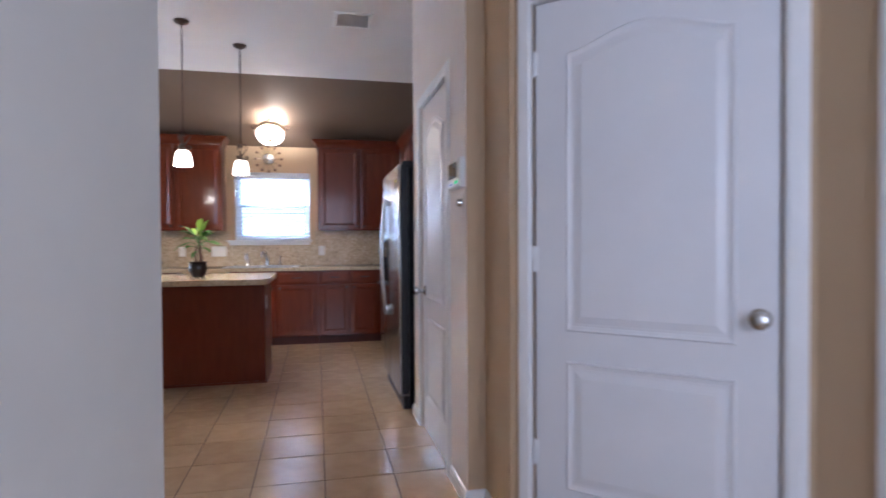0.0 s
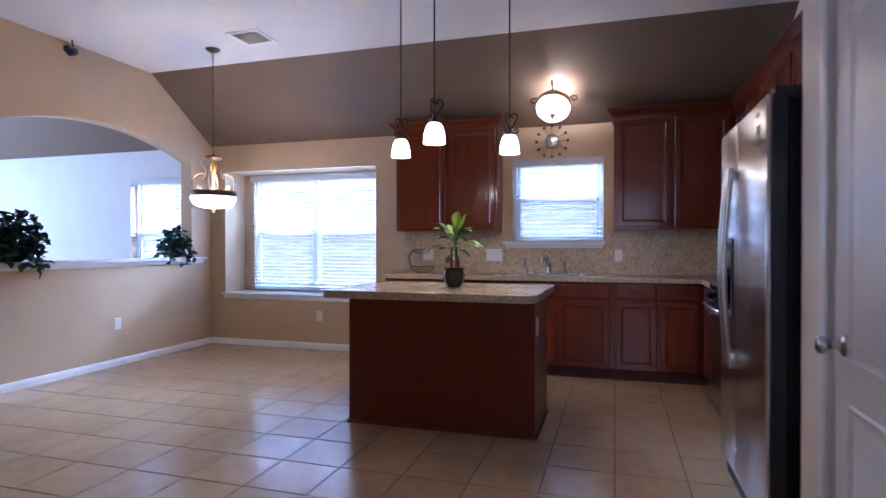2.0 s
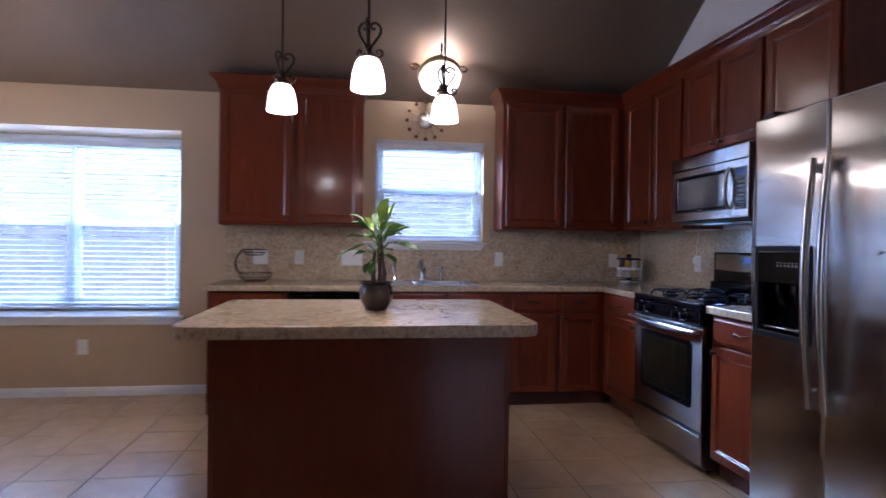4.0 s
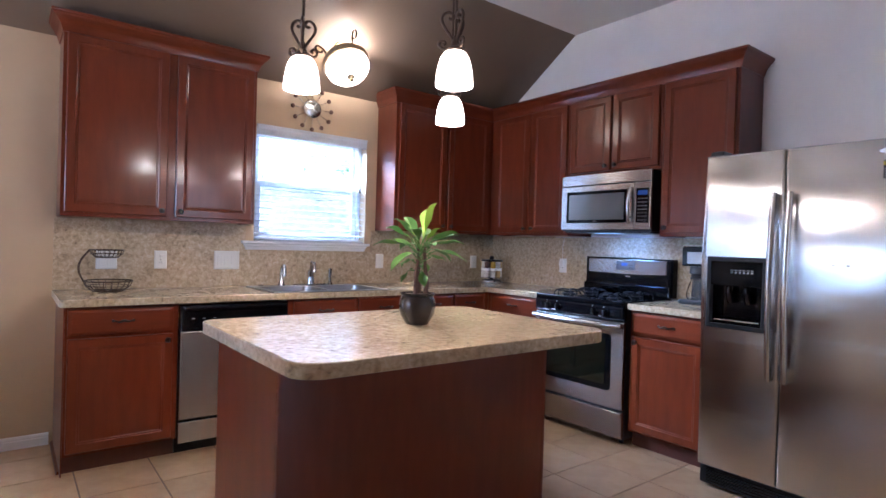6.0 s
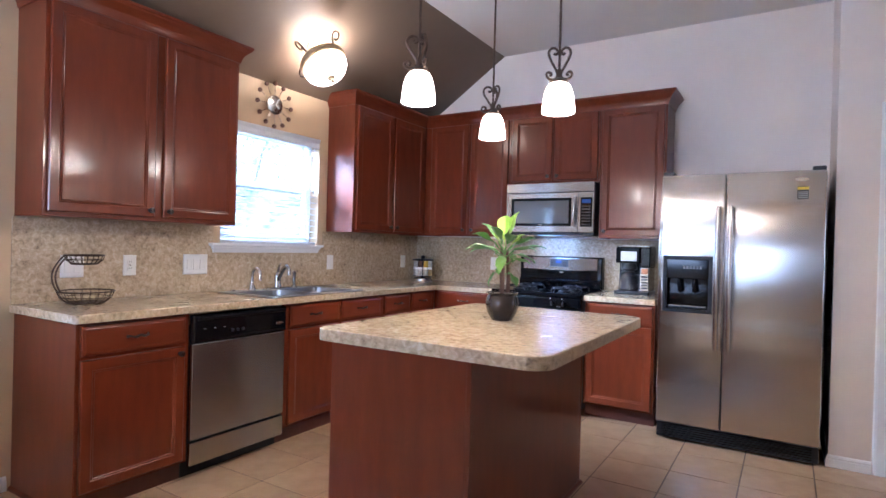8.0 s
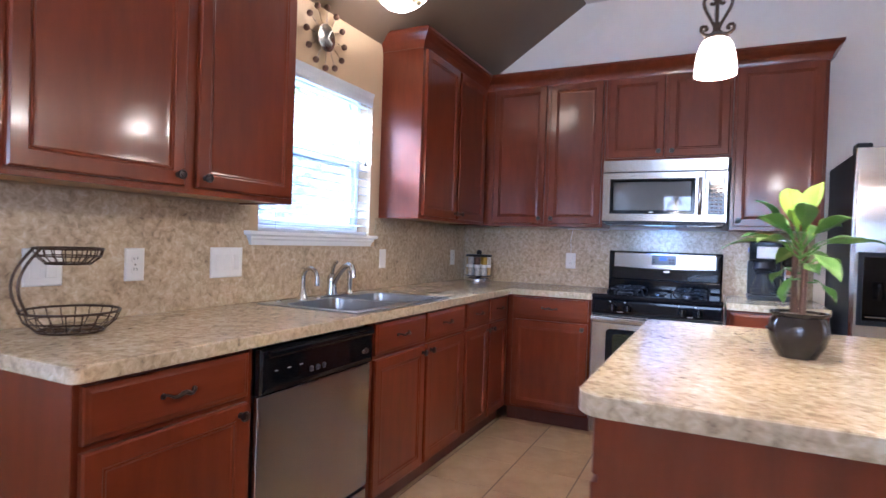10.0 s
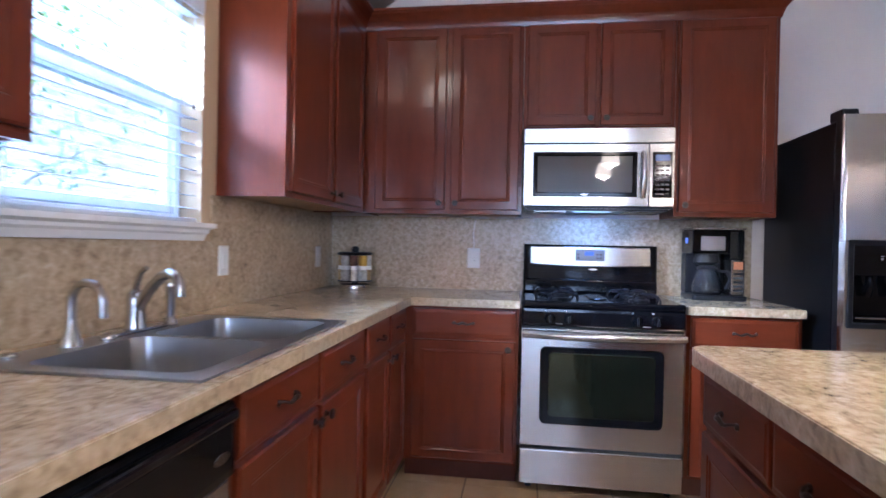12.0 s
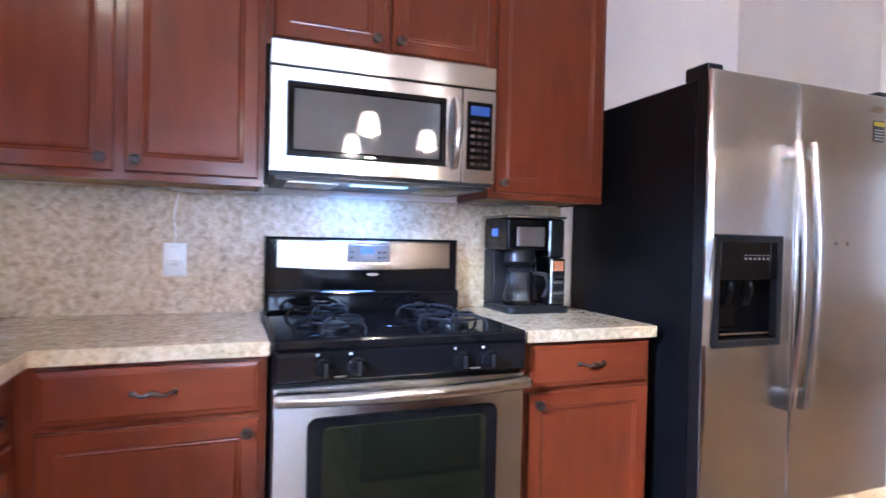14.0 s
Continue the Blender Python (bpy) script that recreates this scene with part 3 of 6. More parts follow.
def hinged_door(name, label, at, rz, w, h, knob_x, hinge_x, knob_z, rails, hinges):
    d = thing(name, label, "door", at, rz, kind="structure")
    leaf = part("door_leaf", B(0.004, w - 0.004, 0.012, 0.047, 0.008, h, 0.003), M_DOOR, d)
    s = 0.125
    rows = [(0, 0.012), (0.007, 0.005), (0.014, 0.0085), (0.024, 0.0115), (0.034, 0.0112), (0.060, 0.0045)]
    bm = relief(bmesh.new(), arch_outline(s, w - s, rails[2], h - 0.128, 0.072), rows)
    part("upper_panel", bm, M_DOOR, leaf)
    bm = relief(bmesh.new(), [(s, rails[0]), (w - s, rails[0]), (w - s, rails[1]), (s, rails[1])], rows)
    part("lower_panel", bm, M_DOOR, leaf)
    prof = [(0, 0), (0, -0.010), (0.012, -0.016), (0.045, -0.016), (0.058, -0.010), (0.066, 0)]
    for x, sgn in ((-0.006, -1), (w + 0.006, 1)):
        bm = bmesh.new()
        a = [bm.verts.new((x + sgn * o, y, 0)) for o, y in prof]
        b = [bm.verts.new((x + sgn * o, y, h + 0.006 + o)) for o, y in prof]
        for i in range(len(prof)):
            j = (i + 1) % len(prof)
            bm.faces.new((a[i], a[j], b[j], b[i]))
        bm.faces.new(a)
        bm.faces.new(b)
        part("casing", bm, M_TRIM, d)
    bm = bmesh.new()
    a = [bm.verts.new((-0.006 - o, y, h + 0.006 + o)) for o, y in prof]
    b = [bm.verts.new((w + 0.006 + o, y, h + 0.006 + o)) for o, y in prof]
    for i in range(len(prof)):
        j = (i + 1) % len(prof)
        bm.faces.new((a[i], a[j], b[j], b[i]))
    bm.faces.new(a)
    bm.faces.new(b)
    part("casing", bm, M_TRIM, d)
    bm = box(bmesh.new(), -0.006, 0.0, 0.0, 0.11, 0, h + 0.004)
    box(bm, w, w + 0.006, 0.0, 0.11, 0, h + 0.004)
    box(bm, -0.006, w + 0.006, 0.0, 0.11, h + 0.004, h + 0.012)
    part("jamb", bm, M_TRIM, d)
    k = part("door_knob", L([(0.033, 0.012), (0.033, 0.006), (0.028, 0.002), (0.013, -0.004), (0.012, -0.026), (0.020, -0.034), (0.028, -0.046), (0.027, -0.058), (0.018, -0.064), (0.0, -0.065)], 24, (knob_x, 0, knob_z), "y"), M_CHROME, leaf, "brushed nickel round knob", True)
    for z in hinges:
        bm = B(hinge_x - 0.014, hinge_x + 0.014, 0.006, 0.0135, z - 0.045, z + 0.045)
        lathe(bm, [(0.0, -0.052), (0.005, -0.050), (0.006, -0.045), (0.006, 0.045), (0.005, 0.050), (0.0, 0.052)], 10, (hinge_x, 0.004, z))
        part("hinge", bm, M_CHROME if name == "door_2" else M_TRIM, d)
    return d


ang = math.degrees(math.atan2(DD.y, DD.x))
hinged_door("door_1", "white two-panel arched door, closed, with nickel knob", (DA.x, DA.y, 0), ang, (DB - DA).length, 2.125, (DB - DA).length - 0.058, 0.0, 0.975, (0.285, 0.773, 0.884), (0.41, 1.155, 1.90))
hinged_door("door_2", "white two-panel arched pantry door, closed, with nickel knob", (PX, PD[1], 0), -90, PD[1] - PD[0], 2.085, 0.088, PD[1] - PD[0], 0.905, (0.22, 0.74, 0.86), (0.30, 1.07, 1.86))
solid("door_trim", B(1.372, 1.3945, 1.36, 1.44, 0, 2.12, 0.006), M_TRIM, "white door casing at the end of the hall wall", "trim")

# ---- cabinets ----
DOOR_ROWS = [(0, 0.0), (0, -0.014), (0.005, -0.019), (0.046, -0.019), (0.050, -0.0155), (0.055, -0.0165), (0.061, -0.0125), (0.072, -0.0120)]
DRAWER_ROWS = [(0, 0.0), (0, -0.013), (0.004, -0.016), (0.012, -0.017), (0.018, -0.019), (0.024, -0.019)]


def knob(parent, x, y, z):
    part("knob", L([(0.010, 0.0), (0.010, -0.003), (0.006, -0.006), (0.006, -0.014), (0.015, -0.018), (0.016, -0.023), (0.0145, -0.027), (0.012, -0.0275), (0.010, -0.0245), (0.0085, -0.0245), (0.007, -0.0280), (0.0, -0.029)], 16, (x, y, z), "y"), M_KNOB, parent, "dark pewter round knob", True)


def pull(parent, x, y, z, half=0.048):
    pts = []
    for i in range(13):
        s = i / 12 * 2 - 1
        pts.append((x + s * half, y - 0.004 - 0.022 * (1 - s * s) ** 0.6, z + 0.004 * math.cos(s * math.pi * 2)))
    bm = Tb(pts, lambda u: 0.0035 + 0.003 * math.sin(math.pi * u) ** 2, 8)
    for s in (-1, 1):
        lathe(bm, [(0.008, 0.0), (0.008, -0.004), (0.004, -0.007)], 10, (x + s * half, y, z), "y")
    part("pull", bm, M_KNOB, parent, "dark pewter bow pull", True)


def base_cabinet(label, at, rz, w, depth, bays, ends=(False, False), hollow=False):
    """Origin at the floor, at the face's end; the face looks along -y. bays: rows of (x0, x1, drawer pull, knob side)."""
    c = thing("base_cabinet", label, "cabinet", at, rz, group="kitchen base cabinets")
    bm = B(0, w, 0.0, depth, 0.10, 0.70 if hollow else CTR - 0.041)
    if hollow:
        box(bm, 0, w, 0.0, 0.018, 0.70, CTR - 0.041)
        box(bm, w - 0.018, w, 0.018, depth, 0.70, CTR - 0.041)
    part("body", bm, M_WOOD, c)
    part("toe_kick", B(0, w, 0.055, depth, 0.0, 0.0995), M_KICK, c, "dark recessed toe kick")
    if ends[0]:
        part("end_panel", B(-0.006, -0.0005, -0.002, depth, 0.0, CTR - 0.042, 0.002), M_WOOD, c)
        part("shoe_moulding", sweep(bmesh.new(), [(-0.006, depth), (-0.006, 0.05)], [(0, 0), (0.014, 0), (0.012, 0.010), (0, 0.018)]), M_WOOD, c)
    for x0, x1, has_pull, side in bays:
        d = part("drawer", panel(bmesh.new(), x0, x1, 0.725, 0.862, DRAWER_ROWS), M_WOOD_H, c)
        if has_pull:
            pull(d, (x0 + x1) / 2, -0.019, 0.795)
        o = part("door", panel(bmesh.new(), x0, x1, 0.115, 0.708, DOOR_ROWS), M_WOOD, c)
        if side:
            knob(o, x1 - 0.032 if side > 0 else x0 + 0.032, -0.019, 0.675)
    return c


def wall_cabinet(label, at, rz, w, depth, z0, z1, bays, knob_z=0.035):
    c = thing("wall_cabinet", label, "cabinet", at, rz, group="kitchen wall cabinets")
    part("body", B(0, w, 0.0, depth, z0 + 0.012, z1), M_WOOD, c)
    part("underside", B(0.018, w - 0.018, 0.018, depth, z0 + 0.006, z0 + 0.0115), M_WOOD_IN, c, "unfinished pale underside")
    bm = B(0, w, 0.0, 0.018, z0, z0 + 0.0119)
    box(bm, 0, 0.017, 0.0181, depth, z0, z0 + 0.0119)
    box(bm, w - 0.017, w, 0.0181, depth, z0, z0 + 0.0119)
    part("light_rail", bm, M_WOOD_H, c)
    for x0, x1, side in bays:
        o = part("door", panel(bmesh.new(), x0, x1, z0 + 0.022, z1 - 0.030, DOOR_ROWS), M_WOOD, c)
        knob(o, x1 - 0.030 if side > 0 else x0 + 0.030, -0.019, z0 + 0.022 + knob_z)
    return c


FACE_N, FACE_E = 7.045, 0.695     # faces of the base cabinets
UP_N, UP_E = 7.362, 0.984        # faces of the wall cabinets' bodies
UZ0, UZ1 = 1.352, 2.400
base_cabinet("cherry base cabinet with drawer and door beside the dishwasher", (-2.226, FACE_N, 0), 0, 0.54, NORTH - FACE_N - 0.002, [(0.012, 0.512, True, 1)], (True, False))
base_cabinet("cherry sink cabinet with two drawer fronts and two doors", (-1.040, FACE_N, 0), 0, 0.985, NORTH - FACE_N - 0.002, [(0.040, 0.490, True, 1), (0.512, 0.955, True, -1)], hollow=True)
base_cabinet("narrow cherry base cabinet pair near the inside corner", (-0.054, FACE_N, 0), 0, 0.748, NORTH - FACE_N - 0.002, [(0.020, 0.360, True, 1), (0.385, 0.700, True, -1)])
base_cabinet("cherry base cabinet between corner and range", (FACE_E, 7.044, 0), -90, 0.572, EAST - FACE_E - 0.002, [(0.045, 0.555, True, 1)])
base_cabinet("cherry base cabinet between range and refrigerator", (FACE_E, 5.690, 0), -90, 0.505, EAST - FACE_E - 0.002, [(0.018, 0.488, True, -1)])

wall_cabinet("tall cherry wall cabinet with two doors beside the window", (-2.240, UP_N, 0), 0, 1.076, NORTH - UP_N - 0.002, UZ0, UZ1, [(0.018, 0.538, 1), (0.586, 1.058, -1)])
wall_cabinet("cherry wall cabinet with two doors in the corner", (-0.052, UP_N, 0), 0, 1.036, NORTH - UP_N - 0.002, UZ0, UZ1, [(0.030, 0.500, 1), (0.530, 0.985, -1)])
wall_cabinet("cherry wall cabinet with two doors near the microwave", (UP_E, UP_N, 0), -90, 0.888, EAST - UP_E - 0.002, UZ0, UZ1, [(0.075, 0.470, 1), (0.500, 0.870, -1)])
wall_cabinet("short cherry wall cabinet above the microwave", (UP_E, 6.472, 0), -90, 0.782, EAST - UP_E - 0.002, 1.806, UZ1, [(0.020, 0.380, 1), (0.402, 0.765, -1)])
wall_cabinet("cherry wall cabinet with one door beside the refrigerator", (UP_E, 5.688, 0), -90, 0.500, EAST - UP_E - 0.002, UZ0, UZ1, [(0.018, 0.482, -1)])

CROWN = [(0, -0.030), (0.006, -0.030), (0.010, -0.012), (0.014, 0.0), (0.020, 0.014), (0.036, 0.034), (0.052, 0.048), (0.056, 0.056), (0.062, 0.060), (0.062, 0.074), (0, 0.074)]
solid("crown_moulding", sweep(bmesh.new(), [(-2.240, NORTH - 0.002), (-2.240, UP_N), (-1.164, UP_N), (-1.164, NORTH - 0.002)], CROWN, UZ1), M_WOOD_H, "cherry crown moulding on the cabinet beside the window", "moulding", "structure")
solid("crown_moulding", sweep(bmesh.new(), [(-0.052, NORTH - 0.002), (-0.052, UP_N), (UP_E, UP_N), (UP_E, 5.188), (EAST - 0.002, 5.188)], CROWN, UZ1), M_WOOD_H, "cherry crown moulding along the corner cabinets", "moulding", "structure")


# ---- worktops and splashback ----
def slab(bm, outline, z0, z1, r=0.006):
    """A level slab from an outline, with eased edges."""
    rows = [(0.0 + r * 0.35, z0), (0.0, z0 + r), (0.0, z1 - r), (r * 0.3, z1 - r * 0.3), (r, z1)]
    loops = [[bm.verts.new((p[0], p[1], z)) for p in outline_offset(outline, o)] for o, z in rows]
    bm.faces.new(loops[0])
    for a, b in zip(loops, loops[1:]):
        for i in range(len(outline)):
            j = (i + 1) % len(outline)
            bm.faces.new((a[i], a[j], b[j], b[i]))
    bm.faces.new(loops[-1])
    return bm


def rounded(pts, radii, n=6):
    """An anticlockwise outline with rounded corners."""
    out = []
    for i, (p, r) in enumerate(zip(pts, radii)):
        p, a, b = Vector(p), Vector(pts[i - 1]), Vector(pts[(i + 1) % len(pts)])
        if r <= 0:
            out.append(tuple(p))
            continue
        d1, d2 = (a - p).normalized(), (b - p).normalized()
        c = p + (d1 + d2) * r
        s, e = p + d1 * r - c, p + d2 * r - c
        for k in range(n + 1):
            u = k / n * math.pi / 2
            out.append(tuple(c + s * math.cos(u) + e * math.sin(u)))
    return out


def edge_band(parent, outline, z0, z1, t=0.0012):
    """The laminate strip glued round a worktop's edge, with a fine seam under the top."""
    bm = bmesh.new()
    rows = [(0.0005, z0 + 0.001), (-t, z0 + 0.002), (-t, z1 - 0.0035), (0.0005, z1 - 0.0025)]
    loops = [[bm.verts.new((p[0], p[1], z)) for p in outline_offset(outline, o)] for o, z in rows]
    for a, b in zip(loops, loops[1:]):
        for i in range(len(outline)):
            j = (i + 1) % len(outline)
            bm.faces.new((a[i], a[j], b[j], b[i]))
    part("edge_band", bm, M_STONE_UP, parent, "speckled laminate edge strip")


SINK = (-1.120, -0.306, 7.050, 7.545)
T0, T1 = CTR - 0.040, CTR
CN, CE = 7.005, 0.657  # front edges of the worktops
bm = B(SINK[0], SINK[1], CN, SINK[2], T0, T1)
box(bm, SINK[0], SINK[1], SINK[3], NORTH - 0.002, T0, T1)
slab(bm, rounded([(-2.252, CN), (SINK[0], CN), (SINK[0], NORTH - 0.002), (-2.252, NORTH - 0.002)], [0.03, 0, 0, 0]), T0, T1, 0.004)
slab(bm, [(SINK[1], CN), (CE, CN), (CE, 6.468), (EAST - 0.002, 6.468), (EAST - 0.002, NORTH - 0.002), (SINK[1], NORTH - 0.002)], T0, T1, 0.004)
wt = thing("worktop", "speckled beige laminate worktop along two walls", "countertop")
part("slab", bm, M_STONE, wt)
edge_band(wt, rounded([(-2.252, CN), (CE, CN), (CE, 6.468), (EAST - 0.004, 6.468), (EAST - 0.004, NORTH - 0.004), (-2.252, NORTH - 0.004)], [0.03, 0, 0, 0, 0, 0]), T0, T1)
bm = slab(bmesh.new(), rounded([(CE, 5.180), (EAST - 0.002, 5.180), (EAST - 0.002, 5.692), (CE, 5.692)], [0.012, 0, 0, 0]), T0, T1, 0.004)
wt = thing("worktop", "short speckled beige worktop between range and refrigerator", "countertop")
part("slab", bm, M_STONE, wt)
edge_band(wt, rounded([(CE, 5.180), (EAST - 0.004, 5.180), (EAST - 0.004, 5.692), (CE, 5.692)], [0.012, 0, 0, 0]), T0, T1)
z0 = CTR + 0.0005
bm = columns(bmesh.new(), [(-2.250, z0, UZ0 - 0.002), (SW[0] - 0.06, z0, UZ0 - 0.002)], NORTH - 0.010, NORTH - 0.0008, "y")
columns(bm, [(SW[0] - 0.06, z0, 1.175), (SW[1] + 0.06, z0, 1.175)], NORTH - 0.010, NORTH - 0.0008, "y")
columns(bm, [(SW[1] + 0.06, z0, UZ0 - 0.002), (EAST - 0.010, z0, UZ0 - 0.002)], NORTH - 0.010, NORTH - 0.0008, "y")
bmesh.ops.remove_doubles(bm, verts=bm.verts, dist=1e-5)
solid("splashback", bm, M_STONE_UP, "speckled beige splashback under the cabinets", "splashback")
bm = B(EAST - 0.010, EAST - 0.0008, 5.190, NORTH - 0.0105, CTR + 0.0005, UZ0 - 0.002)
solid("splashback", bm, M_STONE_UP, "speckled beige splashback behind the range", "splashback")

# ---- island ----
IX0, IX1, IY0, IY1 = -1.772, -0.512, 5.325, 5.968
isl = thing("island_cabinet", "dark cherry island cabinet under a laminate top", "cabinet", (IX0, IY1, 0))
w, d = IX1 - IX0, IY1 - IY0
part("body", B(0.004, w - 0.004, -d + 0.004, 0, 0.10, CTR - 0.047), M_WOOD, isl)
part("plinth", B(0.004, w - 0.004, -d + 0.004, -0.06, 0.0, 0.0995), M_WOOD, isl)
part("back_panel", B(0.018, w - 0.018, -d, -d + 0.0035, 0.02, CTR - 0.048), M_WOOD, isl)
for x in (0.0, w - 0.018):
    part("corner_post", B(x, x + 0.018, -d - 0.002, -d + 0.016, 0.0, CTR - 0.047, 0.002), M_WOOD, isl)
for x in (0.0, w - 0.0035):
    part("side_panel", B(x, x + 0.0035, -d + 0.0165, 0, 0.0, CTR - 0.047), M_WOOD, isl)
part("shoe_moulding", sweep(bmesh.new(), [(0, 0), (0, -d - 0.002), (w, -d - 0.002), (w, 0)], [(0, 0), (0.013, 0), (0.011, 0.010), (0.004, 0.018), (0, 0.018)]), M_WOOD, isl)
for k in range(3):
    x0, x1 = 0.020 + k * 0.410, 0.420 + k * 0.410
    bm = panel(bmesh.new(), -x1, -x0, 0.722, 0.858, DRAWER_ROWS)
    dr = part("drawer", bm, M_WOOD_H, isl, at=pose(0, 0, 0, 0, 0, 180))
    pull(dr, -(x0 + x1) / 2, -0.019, 0.792)
    bm = panel(bmesh.new(), -x1, -x0, 0.115, 0.705, DOOR_ROWS)
    dr = part("door", bm, M_WOOD, isl, at=pose(0, 0, 0, 0, 0, 180))
    knob(dr, -x0 - 0.032 if k == 2 else -x1 + 0.032, -0.019, 0.672)
ISLAND_TOP = rounded([(-1.838, 5.025), (-0.462, 5.025), (-0.462, 6.008), (-1.838, 6.008)], [0.085, 0.085, 0.06, 0.06], 8)
wt = thing("worktop", "speckled beige laminate island top with rounded corners", "countertop")
part("slab", slab(bmesh.new(), ISLAND_TOP, CTR - 0.046, CTR + 0.002, 0.004), M_STONE, wt)
edge_band(wt, ISLAND_TOP, CTR - 0.046, CTR + 0.002)


# ---- wall plates ----
def plate(label, at, rz, w=0.075, h=0.118, kind="outlet"):
    p = thing("wall_plate", label, "outlet" if kind == "outlet" else "switch", at, rz, group="wall plates")
    bm = panel(bmesh.new(), -w / 2, w / 2, -h / 2, h / 2, [(0, 0), (0, -0.003), (0.004, -0.006), (0.008, -0.0065)])
    part("cover", bm, M_PLASTIC, p)
    if kind == "outlet":
        for z in (-0.0195, 0.0195):
            r = part("socket", L([(0.016, -0.006), (0.016, -0.0085), (0.0155, -0.009), (0.0, -0.009)], 18, (0, 0, z), "y"), M_PLASTIC, p)
            for x in (-0.006, 0.006):
                part("slot", B(x - 0.001, x + 0.001, -0.0094, -0.0088, z - 0.002, z + 0.007), M_SLOT, r)
        part("screw", L([(0.003, -0.006), (0.003, -0.0075), (0, -0.0078)], 8, (0, 0, 0), "y"), M_CHROME, p)
    elif kind == "switch":
        n = max(1, round(w / 0.05))
        for i in range(n):
            x = (i - (n - 1) / 2) * 0.046
            part("rocker", panel(bmesh.new(), x - 0.0165, x + 0.0165, -0.033, 0.033, [(0, -0.006), (0, -0.008), (0.002, -0.0095), (0.004, -0.0085)]), M_PLASTIC, p)
    return p


S = NORTH - 0.010
plate("white wall plate behind the wire basket", (-1.978, S, 1.098), 0, 0.115, 0.118, "switch")
plate("white double outlet on the speckled splashback", (-1.672, S, 1.100), 0)
plate("wide white switch plate with three rockers by the sink", (-1.250, S, 1.100), 0, 0.172, 0.128, "switch")
plate("white switch plate beside the sink window sill", (-0.006, S, 1.100), 0, 0.072, 0.118, "switch")
plate("white outlet near the inside corner", (1.030, S, 1.098), 0)
pl = plate("white outlet with a plugged adapter and thin cord", (EAST - 0.010, 6.752, 1.105), -90)
part("adapter", B(-0.022, 0.022, -0.030, -0.0095, -0.002, 0.045, 0.005), M_PLASTIC, pl, "small white plug-in adapter")
part("cord", Tb([(0, -0.012, 0.044), (0.002, -0.010, 0.09), (-0.004, -0.006, 0.15), (0.004, -0.005, 0.20), (0.012, -0.006, 0.246)], 0.002, 6), M_PLASTIC, pl)
plate("white outlet low on the tan wall under the arch", (WEST, 6.268, 0.418), 90)
plate("white outlet low on the wall under the wide window", (-3.312, NORTH, 0.383), 0)
plate("dark-framed outlet on the side of the island", (IX1, 5.43, 0.69), 90)


# ---- sink and taps ----
sk = thing("kitchen_sink", "stainless steel double sink set in the worktop", "sink", ((SINK[0] + SINK[1]) / 2, (SINK[2] + SINK[3]) / 2, CTR))
hw, hd = (SINK[1] - SINK[0]) / 2, (SINK[3] - SINK[2]) / 2


def ring_loft(bm, loops):
    vs = [[bm.verts.new(p) for p in lp] for lp in loops]
    for a, b in zip(vs, vs[1:]):
        for i in range(len(a)):
            j = (i + 1) % len(a)
            bm.faces.new((a[i], a[j], b[j], b[i]))
    bm.faces.new(vs[-1])
    return vs


def rect(x0, x1, y0, y1, r, z):
    return [(x, y, z) for x, y in rounded([(x0, y0), (x1, y0), (x1, y1), (x0, y1)], [r] * 4, 5)]


bm = bmesh.new()
bowls = [(-hw + 0.025, -0.012, -hd + 0.025, hd - 0.085), (0.012, hw - 0.025, -hd + 0.025, hd - 0.085)]
e = 0.016
zr = 0.006
strips = [(-hw - e, hw + e, -hd - e, bowls[0][2]), (-hw - e, hw + e, bowls[0][3], hd + e), (-hw - e, bowls[0][0], bowls[0][2], bowls[0][3]),
          (bowls[0][1], bowls[1][0], bowls[0][2], bowls[0][3]), (bowls[1][1], hw + e, bowls[0][2], bowls[0][3])]
for x0, x1, y0, y1 in strips:
    box(bm, x0, x1, y0, y1, 0.0006, zr)
part("rim", bm, M_SINK, sk)
for x0, x1, y0, y1 in bowls:
    bm = bmesh.new()
    ring_loft(bm, [rect(x0 - 0.002, x1 + 0.002, y0 - 0.002, y1 + 0.002, 0.002, zr + 0.0006), rect(x0 + 0.004, x1 - 0.004, y0 + 0.004, y1 - 0.004, 0.045, zr),
                   rect(x0 + 0.008, x1 - 0.008, y0 + 0.008, y1 - 0.008, 0.05, -0.05), rect(x0 + 0.014, x1 - 0.014, y0 + 0.014, y1 - 0.014, 0.055, -0.150),
                   rect(x0 + 0.030, x1 - 0.030, y0 + 0.030, y1 - 0.030, 0.055, -0.172), rect(x0 + 0.06, x1 - 0.06, y0 + 0.06, y1 - 0.06, 0.05, -0.178)])
    bw = part("bowl", bm, M_SINK, sk, "", True)
    part("drain", L([(0.042, -0.1775), (0.040, -0.174), (0.030, -0.176), (0.0, -0.1765)], 20, ((x0 + x1) / 2, (y0 + y1) / 2, 0)), M_CHROME, bw, "", True)

